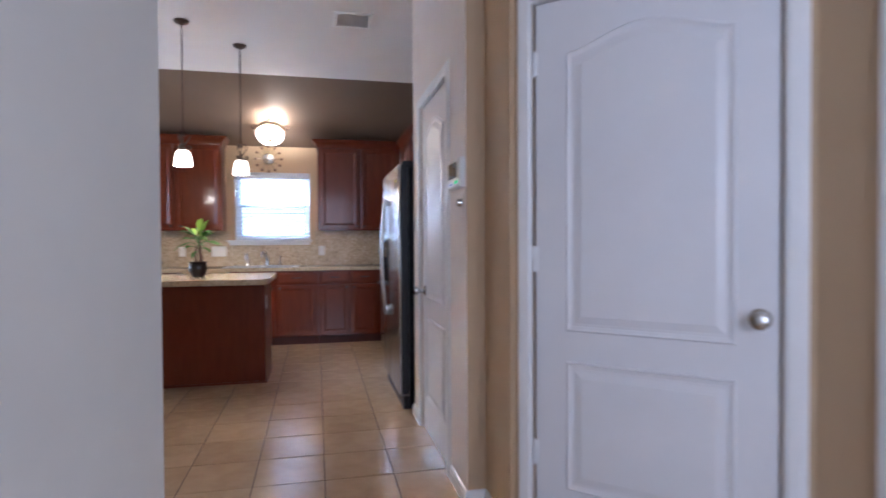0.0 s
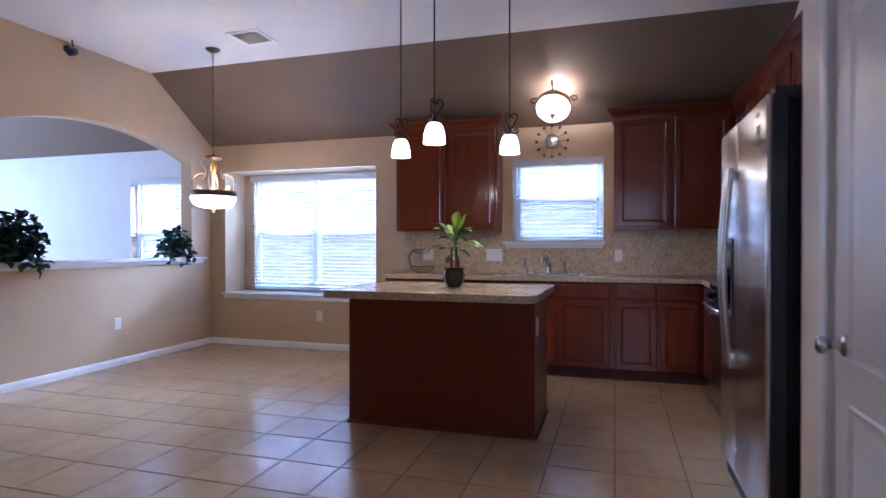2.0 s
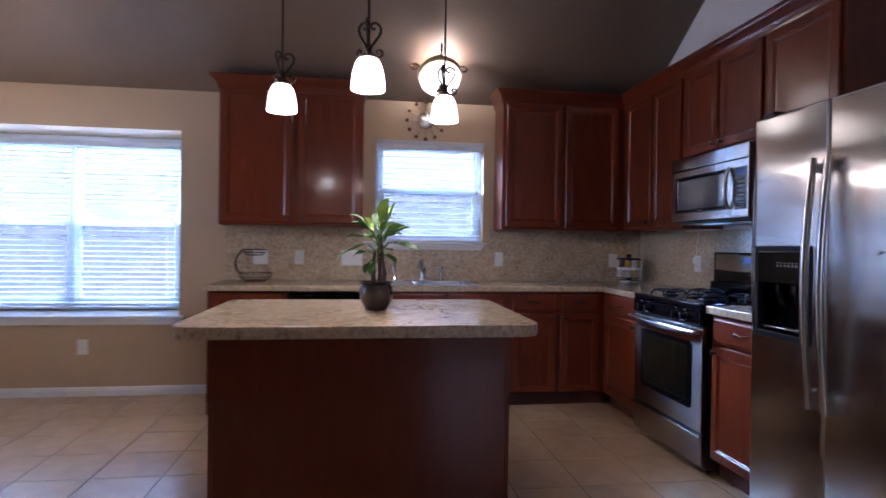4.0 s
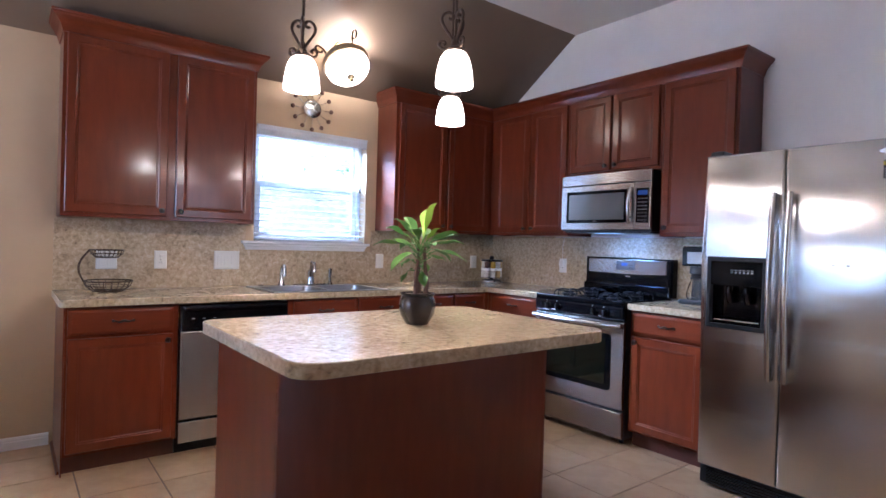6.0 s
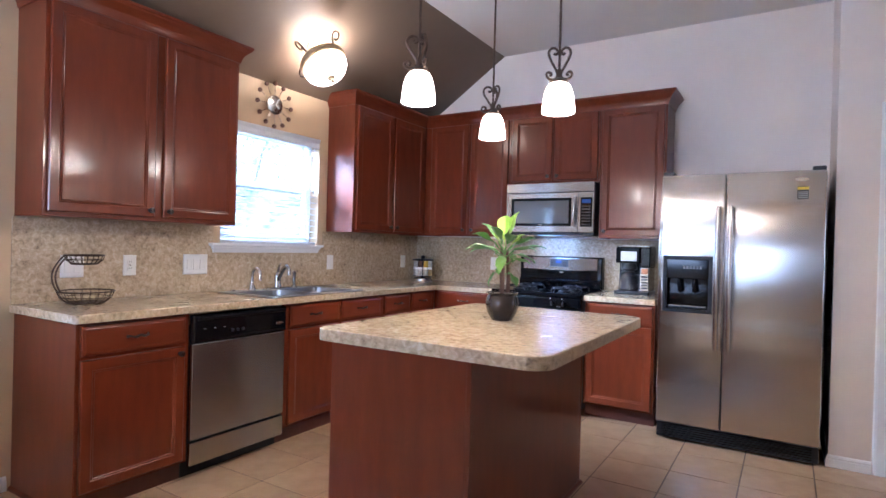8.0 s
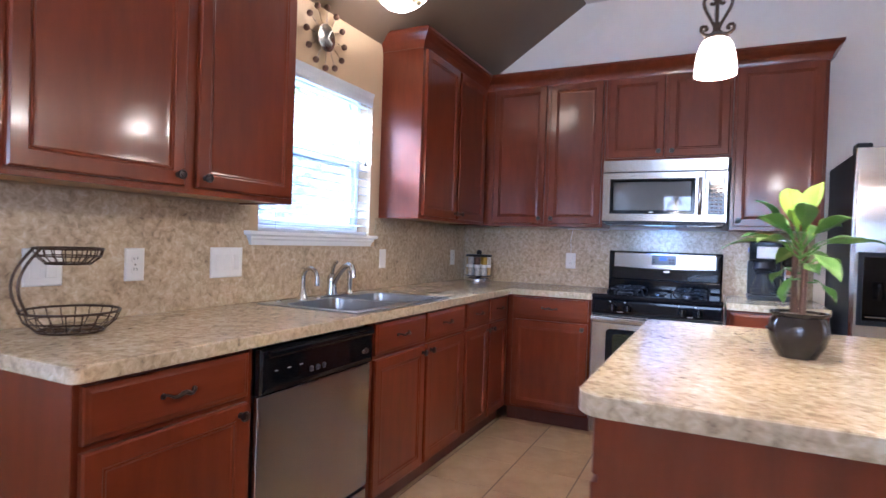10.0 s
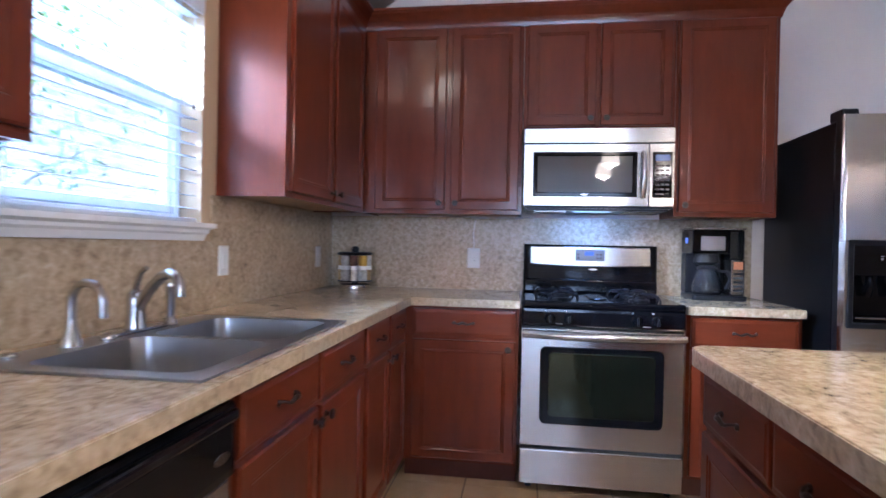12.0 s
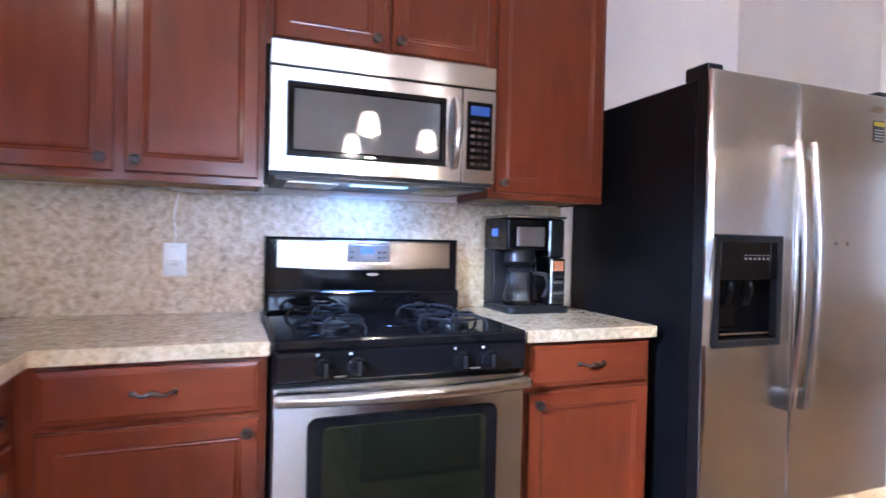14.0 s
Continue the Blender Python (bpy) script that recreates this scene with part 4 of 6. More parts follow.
ty = hd - 0.035
tap = thing("kitchen_faucet", "brushed nickel faucet with a lever and curved spout", "faucet", (-0.670, SINK[3] - 0.030, CTR + zr))
part("base_plate", slab(bmesh.new(), rounded([(-0.125, -0.028), (0.125, -0.028), (0.125, 0.028), (-0.125, 0.028)], [0.027] * 4), 0, 0.010, 0.003), M_CHROME, tap, "", True)
part("column", L([(0.028, 0.010), (0.027, 0.02), (0.023, 0.05), (0.025, 0.09), (0.023, 0.105), (0.012, 0.116), (0, 0.118)], 20), M_CHROME, tap, "", True)
pts = [(0, 0, 0.055), (-0.008, -0.025, 0.085), (-0.018, -0.060, 0.125), (-0.028, -0.095, 0.155), (-0.037, -0.125, 0.166), (-0.044, -0.150, 0.158), (-0.048, -0.162, 0.138), (-0.049, -0.166, 0.105)]
part("spout", Tb(pts, lambda u: 0.016 - 0.003 * u, 12), M_CHROME, tap, "", True)
part("lever", Tb([(0, 0.002, 0.112), (-0.004, -0.006, 0.135), (-0.010, -0.022, 0.165), (-0.018, -0.044, 0.178)], lambda u: 0.010 - 0.003 * u, 10), M_CHROME, tap, "", True)
tap2 = thing("drinking_faucet", "small brushed nickel gooseneck filter faucet", "faucet", (-0.900, SINK[3] - 0.036, CTR + zr))
part("base", L([(0.026, 0), (0.024, 0.012), (0.014, 0.040), (0.011, 0.06), (0, 0.062)], 18), M_CHROME, tap2, "", True)
pts = [(0, 0, 0.05), (0, 0, 0.105)] + [(-0.006 * (1 - math.cos(a)), -0.046 + 0.046 * math.cos(a), 0.105 + 0.046 * math.sin(a)) for a in [math.pi * k / 10 for k in range(1, 11)]] + [(-0.012, -0.092, 0.072)]
part("neck", Tb(pts, 0.0105, 10), M_CHROME, tap2, "", True)
spr = thing("sink_sprayer", "brushed nickel pull-out sprayer beside the faucet", "faucet", (-0.515, SINK[3] - 0.030, CTR + zr))
part("holder", L([(0.022, 0), (0.020, 0.010), (0.014, 0.022), (0, 0.024)], 16), M_CHROME, spr, "", True)
part("sprayer_head", L([(0.011, 0.02), (0.012, 0.07), (0.016, 0.10), (0.017, 0.115), (0.010, 0.124), (0, 0.125)], 16), M_CHROME, spr, "", True)
for x in (-1.045, -0.805):
    cp = thing("hole_cap", "small round nickel cap on the sink rim", "sink cap", (x, SINK[3] - 0.02 if x < -0.9 else SINK[3] - 0.055, CTR + zr))
    part("cap", L([(0.017, 0), (0.017, 0.005), (0.012, 0.010), (0, 0.011)], 16), M_CHROME, cp, "", True)


# ---- appliances ----
def logo(parent, x, y, z, w=0.03, h=0.012, material=None):
    part("badge", relief(bmesh.new(), [(x + w / 2 * math.cos(a), z + h / 2 * math.sin(a)) for a in [2 * math.pi * k / 20 for k in range(20)]], [(0, y), (0.001, y - 0.0015)]), material or M_CHROME, parent, "oval maker's badge")


# Dishwasher: origin at the floor, middle of the face.
dwx0, dwx1 = -1.682, -1.044
dw = thing("dishwasher", "stainless dishwasher with a black control panel", "dishwasher", ((dwx0 + dwx1) / 2, FACE_N - 0.022, 0))
hw = (dwx1 - dwx0) / 2
part("tub", B(-hw, hw, 0.024, 0.56, 0.10, 0.72), M_BLACK_M, dw)
part("door", B(-hw + 0.003, hw - 0.003, 0.0, 0.022, 0.205, 0.712, 0.006), M_STEEL, dw)
part("lower_panel", B(-hw + 0.003, hw - 0.003, 0.003, 0.022, 0.072, 0.192, 0.004), M_STEEL, dw)
part("toe_kick", B(-hw, hw, 0.075, 0.10, 0.0, 0.0995), M_BLACK_M, dw)
cp = part("control_panel", panel(bmesh.new(), -hw + 0.003, hw - 0.003, 0.716, 0.862, [(0, 0.022), (0, -0.004), (0.006, -0.012), (0.02, -0.014)]), M_BLACK, dw, "glossy black control panel")
part("handle_lip", B(-hw + 0.02, hw - 0.02, -0.030, -0.010, 0.832, 0.856, 0.008, 3), M_BLACK, cp)
for x in (-0.08, -0.045, -0.01):
    part("button", L([(0.010, -0.012), (0.010, -0.018), (0.007, -0.020), (0, -0.020)], 14, (x, 0, 0.762), "y"), M_BLACK_M, cp)
for k in range(3):
    part("print", B(-0.26 + 0.06 * k, -0.245 + 0.06 * k, -0.0150, -0.0141, 0.786, 0.788), M_INK, cp)
logo(cp, hw - 0.06, -0.0141, 0.768, 0.05, 0.022)

# Range: face looks along -x. Local x runs along -y of the world.
rg = thing("gas_range", "stainless and black gas range with oven below", "range", (0.645, 6.462, 0), -90)
rw = 0.758
part("body", B(0.002, rw - 0.002, 0.03, 0.600, 0.035, 0.895), M_BLACK_M, rg)
part("cooktop", slab(bmesh.new(), rounded([(0, -0.012), (rw, -0.012), (rw, 0.56), (0, 0.56)], [0.02, 0.02, 0, 0]), 0.893, 0.922, 0.008), M_BLACK, rg, "glossy black cooktop")
part("control_panel", panel(bmesh.new(), 0.002, rw - 0.002, 0.800, 0.892, [(0, 0.03), (0, 0.0), (0.008, -0.012), (0.02, -0.013)]), M_BLACK, rg, "black front panel with burner knobs")
for x in (0.135, 0.225, 0.535, 0.625):
    kb = part("burner_knob", L([(0.026, -0.012), (0.026, -0.018), (0.021, -0.022), (0.018, -0.046), (0.016, -0.049), (0, -0.049)], 20, (x, 0, 0.842), "y"), M_BLACK, rg, "", True)
    part("grip", B(x - 0.0045, x + 0.0045, -0.054, -0.046, 0.824, 0.860, 0.002), M_BLACK_M, kb)
    part("mark", B(x - 0.022, x - 0.014, -0.0138, -0.0131, 0.874, 0.881), M_INK, kb)
for x in (0.18, 0.58):
    part("print", B(x - 0.016, x + 0.016, -0.0138, -0.0131, 0.814, 0.818), M_INK, rg)
od = part("oven_door", frame_bars(bmesh.new(), 0.004, rw - 0.004, 0.225, 0.790, 0.0, 0.029, 0.112, 0.003), M_STEEL, rg, "stainless oven door")
part("window_surround", relief(bmesh.new(), rounded([(0.094, 0.333), (rw - 0.094, 0.333), (rw - 0.094, 0.704), (0.094, 0.704)], [0.030] * 4), [(0, 0.02), (0, -0.001), (0.003, -0.004)]), M_BLACK, od)
part("window_glass", relief(bmesh.new(), rounded([(0.134, 0.372), (rw - 0.134, 0.372), (rw - 0.134, 0.676), (0.134, 0.676)], [0.022] * 4), [(0, -0.003), (0, -0.0055), (0.003, -0.0065)]), M_OVEN, od, "dark tinted oven glass")
pts = [(0.012 + (rw - 0.024) * k / 14, -0.035 - 0.022 * math.sin(math.pi * k / 14), 0.768 - 0.004 * math.sin(math.pi * k / 14)) for k in range(15)]
bm = Tb(pts, 0.0205, 12)
for x in (0.012, rw - 0.012):
    box(bm, x - 0.011, x + 0.011, -0.045, 0.002, 0.755, 0.782, 0.004)
part("oven_handle", bm, M_STEEL, od, "bowed stainless handle", True)
part("drawer", B(0.004, rw - 0.004, 0.0, 0.028, 0.040, 0.212, 0.005), M_STEEL, rg, "stainless storage drawer")
part("drawer_lip", B(0.004, rw - 0.004, -0.014, -0.0005, 0.182, 0.213, 0.006, 3), M_STEEL, rg, "rolled stainless lip of the drawer")
part("vent_gap", B(0.01, rw - 0.01, 0.012, 0.03, 0.2125, 0.2245), M_BLACK_M, rg)
for x in (0.05, rw - 0.05):
    for y in (0.08, 0.52):
        part("foot", L([(0.016, 0.0), (0.016, 0.012), (0.008, 0.014), (0.008, 0.036)], 10, (x, y, 0)), M_BLACK_M, rg)
bg = part("backguard", panel(bmesh.new(), 0.008, rw - 0.008, 0.922, 1.195, [(0, 0.625), (0, 0.568), (0.010, 0.556), (0.03, 0.554)]), M_BLACK, rg, "black backguard with a stainless face")
part("step", B(0.012, rw - 0.012, 0.530, 0.5545, 0.9225, 1.000, 0.010, 3), M_BLACK, bg)
bm = bmesh.new()
a = []
for k in range(17):
    x = 0.045 + (rw - 0.09) * k / 16
    a.append((x, 1.080 - 0.010 * math.sin(math.pi * k / 16)))
out = a + [(rw - 0.045, 1.186), (0.045, 1.186)]
relief(bm, out, [(0, 0.556), (0.002, 0.548), (0.006, 0.546)])
part("fascia", bm, M_STEEL, bg, "brushed stainless fascia")
cl = part("clock_panel", panel(bmesh.new(), 0.300, 0.460, 1.106, 1.170, [(0, 0.548), (0, 0.543), (0.004, 0.541)]), M_PANEL, bg, "grey clock panel")
part("display", B(0.350, 0.400, 0.5385, 0.5408, 1.136, 1.158), M_BLUE, cl, "lit blue clock display")
for x in (0.315, 0.420, 0.440):
    for z in (1.122, 1.142):
        part("button", B(x - 0.006, x + 0.006, 0.5392, 0.5408, z - 0.004, z + 0.004), M_KNOB, cl)
logo(bg, rw / 2 + 0.02, 0.5535, 1.058, 0.05, 0.014)
for cx, cy in ((0.185, 0.145), (0.573, 0.145), (0.185, 0.40), (0.573, 0.40)):
    part("burner", L([(0.050, 0.920), (0.048, 0.930), (0.034, 0.932), (0.034, 0.940), (0.028, 0.943), (0, 0.943)], 20, (cx, cy, 0)), M_IRON, rg, "", True)
for cx, cy in ((0.185, 0.145), (0.573, 0.145), (0.185, 0.40), (0.573, 0.40)):
    bm = bmesh.new()
    for k in range(5):
        a = 2 * math.pi * k / 5 + 0.5
        arm = [(0.022, 0.956), (0.070, 0.957), (0.098, 0.950), (0.112, 0.936), (0.116, 0.9225)]
        tube(bm, [(cx + r * math.cos(a), cy + r * math.sin(a), z) for r, z in arm], 0.0052, 6)
    tube(bm, [(cx + 0.086 * math.cos(2 * math.pi * k / 24), cy + 0.086 * math.sin(2 * math.pi * k / 24), 0.948) for k in range(25)], 0.0045, 6)
    part("grate", bm, M_IRON, rg, "black iron burner grate", True)
part("griddle_plate", slab(bmesh.new(), rounded([(0.338, 0.12), (0.420, 0.12), (0.420, 0.43), (0.338, 0.43)], [0.04] * 4), 0.9225, 0.928, 0.003), M_BLACK, rg)

# Microwave over the range.
mw = thing("microwave", "stainless over-range microwave with a dark window", "microwave", (0.897, 6.464, 1.385), -90)
mwh = 0.415
part("body", B(0.002, 0.756, 0.022, 0.388, 0.0, mwh - 0.002), M_BLACK_M, mw)
part("vent_panel", B(0.0, rw, 0.0, 0.0215, mwh - 0.078, mwh, 0.003), M_STEEL, mw, "stainless vent panel")
dr = part("door", frame_bars(bmesh.new(), 0.0, 0.632, 0.010, mwh - 0.082, 0.0, 0.0215, 0.052, 0.003), M_STEEL, mw, "stainless microwave door")
part("window_surround", frame_bars(bmesh.new(), 0.048, 0.575, 0.058, mwh - 0.122, -0.003, 0.012, 0.024, 0.005), M_BLACK, dr)
part("window_glass", B(0.070, 0.553, 0.002, 0.006, 0.080, mwh - 0.144), M_MWGLASS, dr, "smoky reflective window")
box_ = B(0.575, 0.632, 0.0005, 0.0205, 0.062, mwh - 0.134)
part("door_edge", box_, M_STEEL, dr)
pts = [(0.604, -0.004 - 0.030 * math.sin(math.pi * k / 12) ** 0.7, 0.060 + (mwh - 0.185) * k / 12) for k in range(13)]
part("handle", Tb(pts, 0.0125, 12), M_STEEL_V, dr, "curved upright stainless handle", True)
kp = part("control_panel", B(0.6335, rw, 0.0, 0.0215, 0.010, mwh - 0.082, 0.003), M_STEEL, mw)
part("keypad", B(0.650, 0.745, -0.003, 0.002, 0.056, mwh - 0.125, 0.002), M_BLACK, kp, "black keypad")
part("display", B(0.662, 0.733, -0.0045, -0.0028, mwh - 0.172, mwh - 0.140), M_BLUE_DIM, kp, "dim blue display")
for r in range(7):
    for c in range(3):
        part("key", B(0.663 + c * 0.025, 0.681 + c * 0.025, -0.0040, -0.0028, 0.070 + r * 0.024, 0.080 + r * 0.024), M_KNOB, kp)
part("under_panel", B(0.02, rw - 0.02, 0.03, 0.37, -0.012, -0.0005), M_BLACK_M, mw)
part("lamp_lens", B(0.27, 0.46, 0.06, 0.11, -0.0155, -0.0125), M_CYAN, mw, "lit cool white lamp lens")
for x0 in (0.06, 0.53):
    part("grease_filter", B(x0, x0 + 0.17, 0.06, 0.30, -0.0155, -0.0125), M_STEEL, mw)
logo(dr, 0.312, -0.0032, 0.070, 0.04, 0.010)
lamp("cooktop_light", "AREA", COOK_LIGHT, (0.22, 0.44, 1.0), look((1.12, 6.09, 1.365), (1.17, 6.09, 0)), 0.22, 0.06)

# Refrigerator.
fx, fy0, fy1 = 0.497, 4.206, 5.130
fr = thing("refrigerator", "stainless side-by-side refrigerator with water dispenser", "refrigerator", (fx, fy1, 0), -90)
fw = fy1 - fy0
part("cabinet", B(0.004, fw - 0.004, 0.075, 0.783, 0.018, 1.748, 0.004), M_CASE, fr, "black textured cabinet")
part("base_grille", B(0.004, fw - 0.004, 0.030, 0.0745, 0.018, 0.112, 0.004), M_BLACK_M, fr)
for k in range(5):
    part("grille_slot", B(0.04, fw - 0.04, 0.0265, 0.0305, 0.032 + k * 0.015, 0.038 + k * 0.015), M_BLACK, fr)
sp = fy1 - 4.741


def fridge_door(x0, x1, hole=None):
    """A door front with softly rounded upright edges, with an opening where the dispenser sits."""
    bm = bmesh.new()
    z0, z1, y1 = 0.122, 1.768, 0.022
    if hole is None:
        box(bm, x0, x1, 0.0, y1, z0, z1, 0.012, 3)
    else:
        a, b, c, d = hole
        box(bm, x0, x1, 0.0, y1, d, z1, 0.0)
        box(bm, x0, x1, 0.0, y1, z0, c, 0.0)
        box(bm, x0, a, 0.0, y1, c, d, 0.0)
        box(bm, b, x1, 0.0, y1, c, d, 0.0)
        bmesh.ops.remove_doubles(bm, verts=bm.verts, dist=1e-5)
        es = [e for e in bm.edges if all(v.co.y < 1e-6 for v in e.verts) and (all(abs(v.co.x - x0) < 1e-5 for v in e.verts) or all(abs(v.co.x - x1) < 1e-5 for v in e.verts) or all(abs(v.co.z - z1) < 1e-5 for v in e.verts) or all(abs(v.co.z - z0) < 1e-5 for v in e.verts))]
        bmesh.ops.bevel(bm, geom=es, offset=0.012, segments=3, profile=0.5, affect="EDGES")
    return bm


HOLE = (0.032, 0.318, 0.872, 1.225)
d1 = part("freezer_door", fridge_door(0.002, sp - 0.003, HOLE), M_STEEL_F, fr, "stainless freezer door", True)
d2 = part("fridge_door", fridge_door(sp + 0.003, fw - 0.002), M_STEEL_F, fr, "stainless refrigerator door", True)
part("door_liner", B(sp + 0.005, fw - 0.004, 0.0225, 0.070, 0.124, 1.766), M_BLACK_M, d2, "black door edge")
bm = B(0.004, sp - 0.005, 0.0225, 0.070, 0.124, HOLE[2])
box(bm, 0.004, sp - 0.005, 0.0225, 0.070, HOLE[3], 1.766)
box(bm, 0.004, HOLE[0], 0.0225, 0.070, HOLE[2], HOLE[3])
box(bm, HOLE[1], sp - 0.005, 0.0225, 0.070, HOLE[2], HOLE[3])
part("door_liner", bm, M_BLACK_M, d1, "black door edge")
a, b, c, d = HOLE
dp = part("dispenser", frame_bars(bmesh.new(), a - 0.008, b + 0.008, c - 0.010, d + 0.010, -0.008, 0.03, 0.024, 0.004), M_BLACK_M, d1, "black ice and water dispenser")
bm = B(a + 0.014, b - 0.014, -0.006, 0.02, 1.085, d - 0.012, 0.004)
part("control_face", bm, M_BLACK, d1, "black dispenser control face")
bm = B(a + 0.010, b - 0.010, 0.0695, 0.0745, c, 1.09)
box(bm, a + 0.010, a + 0.018, 0.02, 0.07, c, 1.09)
box(bm, b - 0.018, b - 0.010, 0.02, 0.07, c, 1.09)
box(bm, a + 0.010, b - 0.010, 0.0, 0.07, c + 0.012, c + 0.022)
part("recess", bm, M_BLACK, d1)
part("tray_rim", B(a + 0.030, b - 0.030, 0.004, 0.010, c + 0.030, c + 0.037, 0.002), M_CHROME, d1, "bright drip tray rim")
for x in (0.125, 0.215):
    part("paddle", Tb([(x, 0.030, 1.085), (x, 0.026, 1.06), (x + 0.004, 0.040, 1.02), (x + 0.004, 0.052, 1.005)], lambda u: 0.012 + 0.010 * u, 10), M_BLACK, d1, "", True)
for k in range(6):
    part("light_dot", B(0.150 + k * 0.020, 0.160 + k * 0.020, -0.0068, -0.0058, 1.152, 1.160), M_INK, d1)
    part("print", B(0.148 + k * 0.020, 0.162 + k * 0.020, -0.0068, -0.0058, 1.166, 1.169), M_INK, d1)
for x, dd in ((sp - 0.036, d1), (sp + 0.036, d2)):
    pts = [(x, -0.030 - 0.030 * math.sin(math.pi * k / 16), 0.640 + 0.915 * k / 16) for k in range(17)]
    bm = bmesh.new()
    tube(bm, pts, 0.0150, 12)
    for z in (0.655, 1.520):
        box(bm, x - 0.013, x + 0.013, -0.042, 0.001, z - 0.018, z + 0.055 if z < 1 else z + 0.02, 0.004)
    part("handle", bm, M_CHROME, dd, "bowed satin steel handle", True)
logo(d2, fw - 0.13, -0.0005, 1.715, 0.075, 0.022)
st = part("energy_sticker", B(fw - 0.150, fw - 0.092, -0.0012, -0.0002, 1.595, 1.672), M_SLOT, d2, "small dark sticker with a yellow band")
part("band", B(fw - 0.150, fw - 0.092, -0.0018, -0.0011, 1.652, 1.668), M_BADGE, st)
for k in range(4):
    part("print", B(fw - 0.145, fw - 0.097, -0.0018, -0.0011, 1.602 + k * 0.011, 1.607 + k * 0.011), M_INK, st)
for x in (0.60, 0.66):
    part("magnet", L([(0.008, 0.0), (0.008, -0.004), (0, -0.005)], 12, (x, 0, 1.215), "y"), M_CHROME, d2)
for x in (0.03, fw - 0.05):
    part("hinge_cover", B(x - 0.025, x + 0.045, 0.03, 0.13, 1.7485, 1.796, 0.008), M_BLACK_M, fr)


# ---- lamps ----
def smooth(pts, n=6):
    """A Catmull-Rom curve through the points."""
    p = [Vector(q) for q in pts]
    p = [2 * p[0] - p[1]] + p + [2 * p[-1] - p[-2]]
    out = []
    for i in range(1, len(p) - 2):
        for k in range(n):
            t = k / n
            out.append(0.5 * (2 * p[i] + (p[i + 1] - p[i - 1]) * t + (2 * p[i - 1] - 5 * p[i] + 4 * p[i + 1] - p[i + 2]) * t * t + (3 * p[i] - p[i - 1] - 3 * p[i + 1] + p[i + 2]) * t ** 3))
    return out + [p[-2]]


def scroll():
    """Half of a wrought iron heart with a curl at each end, beside the stem."""
    pts = [(0.021, 0.125), (0.015, 0.119), (0.008, 0.126), (0.009, 0.138), (0.020, 0.146), (0.034, 0.140), (0.041, 0.122), (0.036, 0.098), (0.021, 0.068), (0.009, 0.044),
           (0.007, 0.028), (0.016, 0.013), (0.033, 0.008), (0.046, 0.018), (0.046, 0.033), (0.036, 0.038), (0.029, 0.030), (0.035, 0.023)]
    return smooth([(x * 1.3, 0.0, z) for x, z in pts], 4)


def pendant(at, turn):
    p = thing("pendant_lamp", "bronze pendant lamp with scrolls and a lit white glass shade", "pendant lamp", at, turn, group="pendants over the island")
    drop = HIGH - at[2]
    part("canopy", L([(0.0, drop), (0.060, drop), (0.060, drop - 0.008), (0.052, drop - 0.020), (0.022, drop - 0.030), (0.010, drop - 0.040), (0, drop - 0.041)], 24), M_BRONZE, p, "", True)
    part("stem", L([(0.0055, 0.06), (0.0055, drop - 0.03)], 10), M_BRONZE, p, "", True)
    part("socket", L([(0.040, 0.048), (0.042, 0.054), (0.030, 0.064), (0.014, 0.072), (0.012, 0.10), (0.008, 0.11), (0, 0.111)], 20), M_BRONZE, p, "", True)
    for k in range(3):
        a = radians(120 * k)
        pts = [(v.x * math.cos(a), v.x * math.sin(a), v.z + 0.052) for v in scroll()]
        part("scroll", Tb(pts, 0.0058, 7), M_BRONZE, p, "", True)
    prof = [(0.032, 0.050), (0.044, 0.042), (0.054, 0.026), (0.062, 0.0), (0.068, -0.035), (0.071, -0.070), (0.0705, -0.080), (0.0675, -0.080), (0.065, -0.06), (0.058, 0.0), (0.048, 0.03), (0.030, 0.044)]
    part("shade", lathe(bmesh.new(), prof + prof[:1], 32), M_SHADE, p, "lit white frosted glass shade", True)
    lamp("pendant_bulb", "POINT", PENDANT, (1.0, 0.84, 0.64), pose(at[0], at[1], at[2] - 0.075), 0.03)


for x, y, z, r in ((-1.551, 5.727, 1.932, 122), (-1.143, 5.266, 1.932, 140), (-0.753, 5.782, 1.930, 124)):
    pendant((x, y, z), r)

# Lamp on the slope above the sink: a bowl held by a gilt band and scroll arms.
LAMP_TILT = -math.degrees(math.atan2(HIGH - SLOPE_Z, NORTH - SLOPE_Y))
fl = thing("ceiling_lamp", "antique gilt ceiling lamp with a lit alabaster bowl", "ceiling lamp", (-0.595, 7.185, 2.500))
fl.matrix_world = pose(-0.595, 7.185, 2.500, LAMP_TILT, 0, 0)
top = (slope_z(7.185) - 2.500) * math.cos(radians(LAMP_TILT))
part("canopy", L([(0, top - 0.001), (0.052, top - 0.001), (0.052, top - 0.010), (0.038, top - 0.022), (0.016, top - 0.030), (0.008, top - 0.05), (0, top - 0.05)], 24), M_GILT, fl, "", True)
part("stem", L([(0.006, -0.06), (0.006, top - 0.04)], 8), M_BRONZE, fl)
part("band", lathe(bmesh.new(), [(0.154, -0.010), (0.163, -0.006), (0.167, 0.008), (0.161, 0.020), (0.164, 0.034), (0.152, 0.052), (0.132, 0.062), (0.126, 0.056), (0.146, 0.036), (0.152, 0.01), (0.154, -0.010)], 44), M_GILT, fl, "ornate gilt band", True)
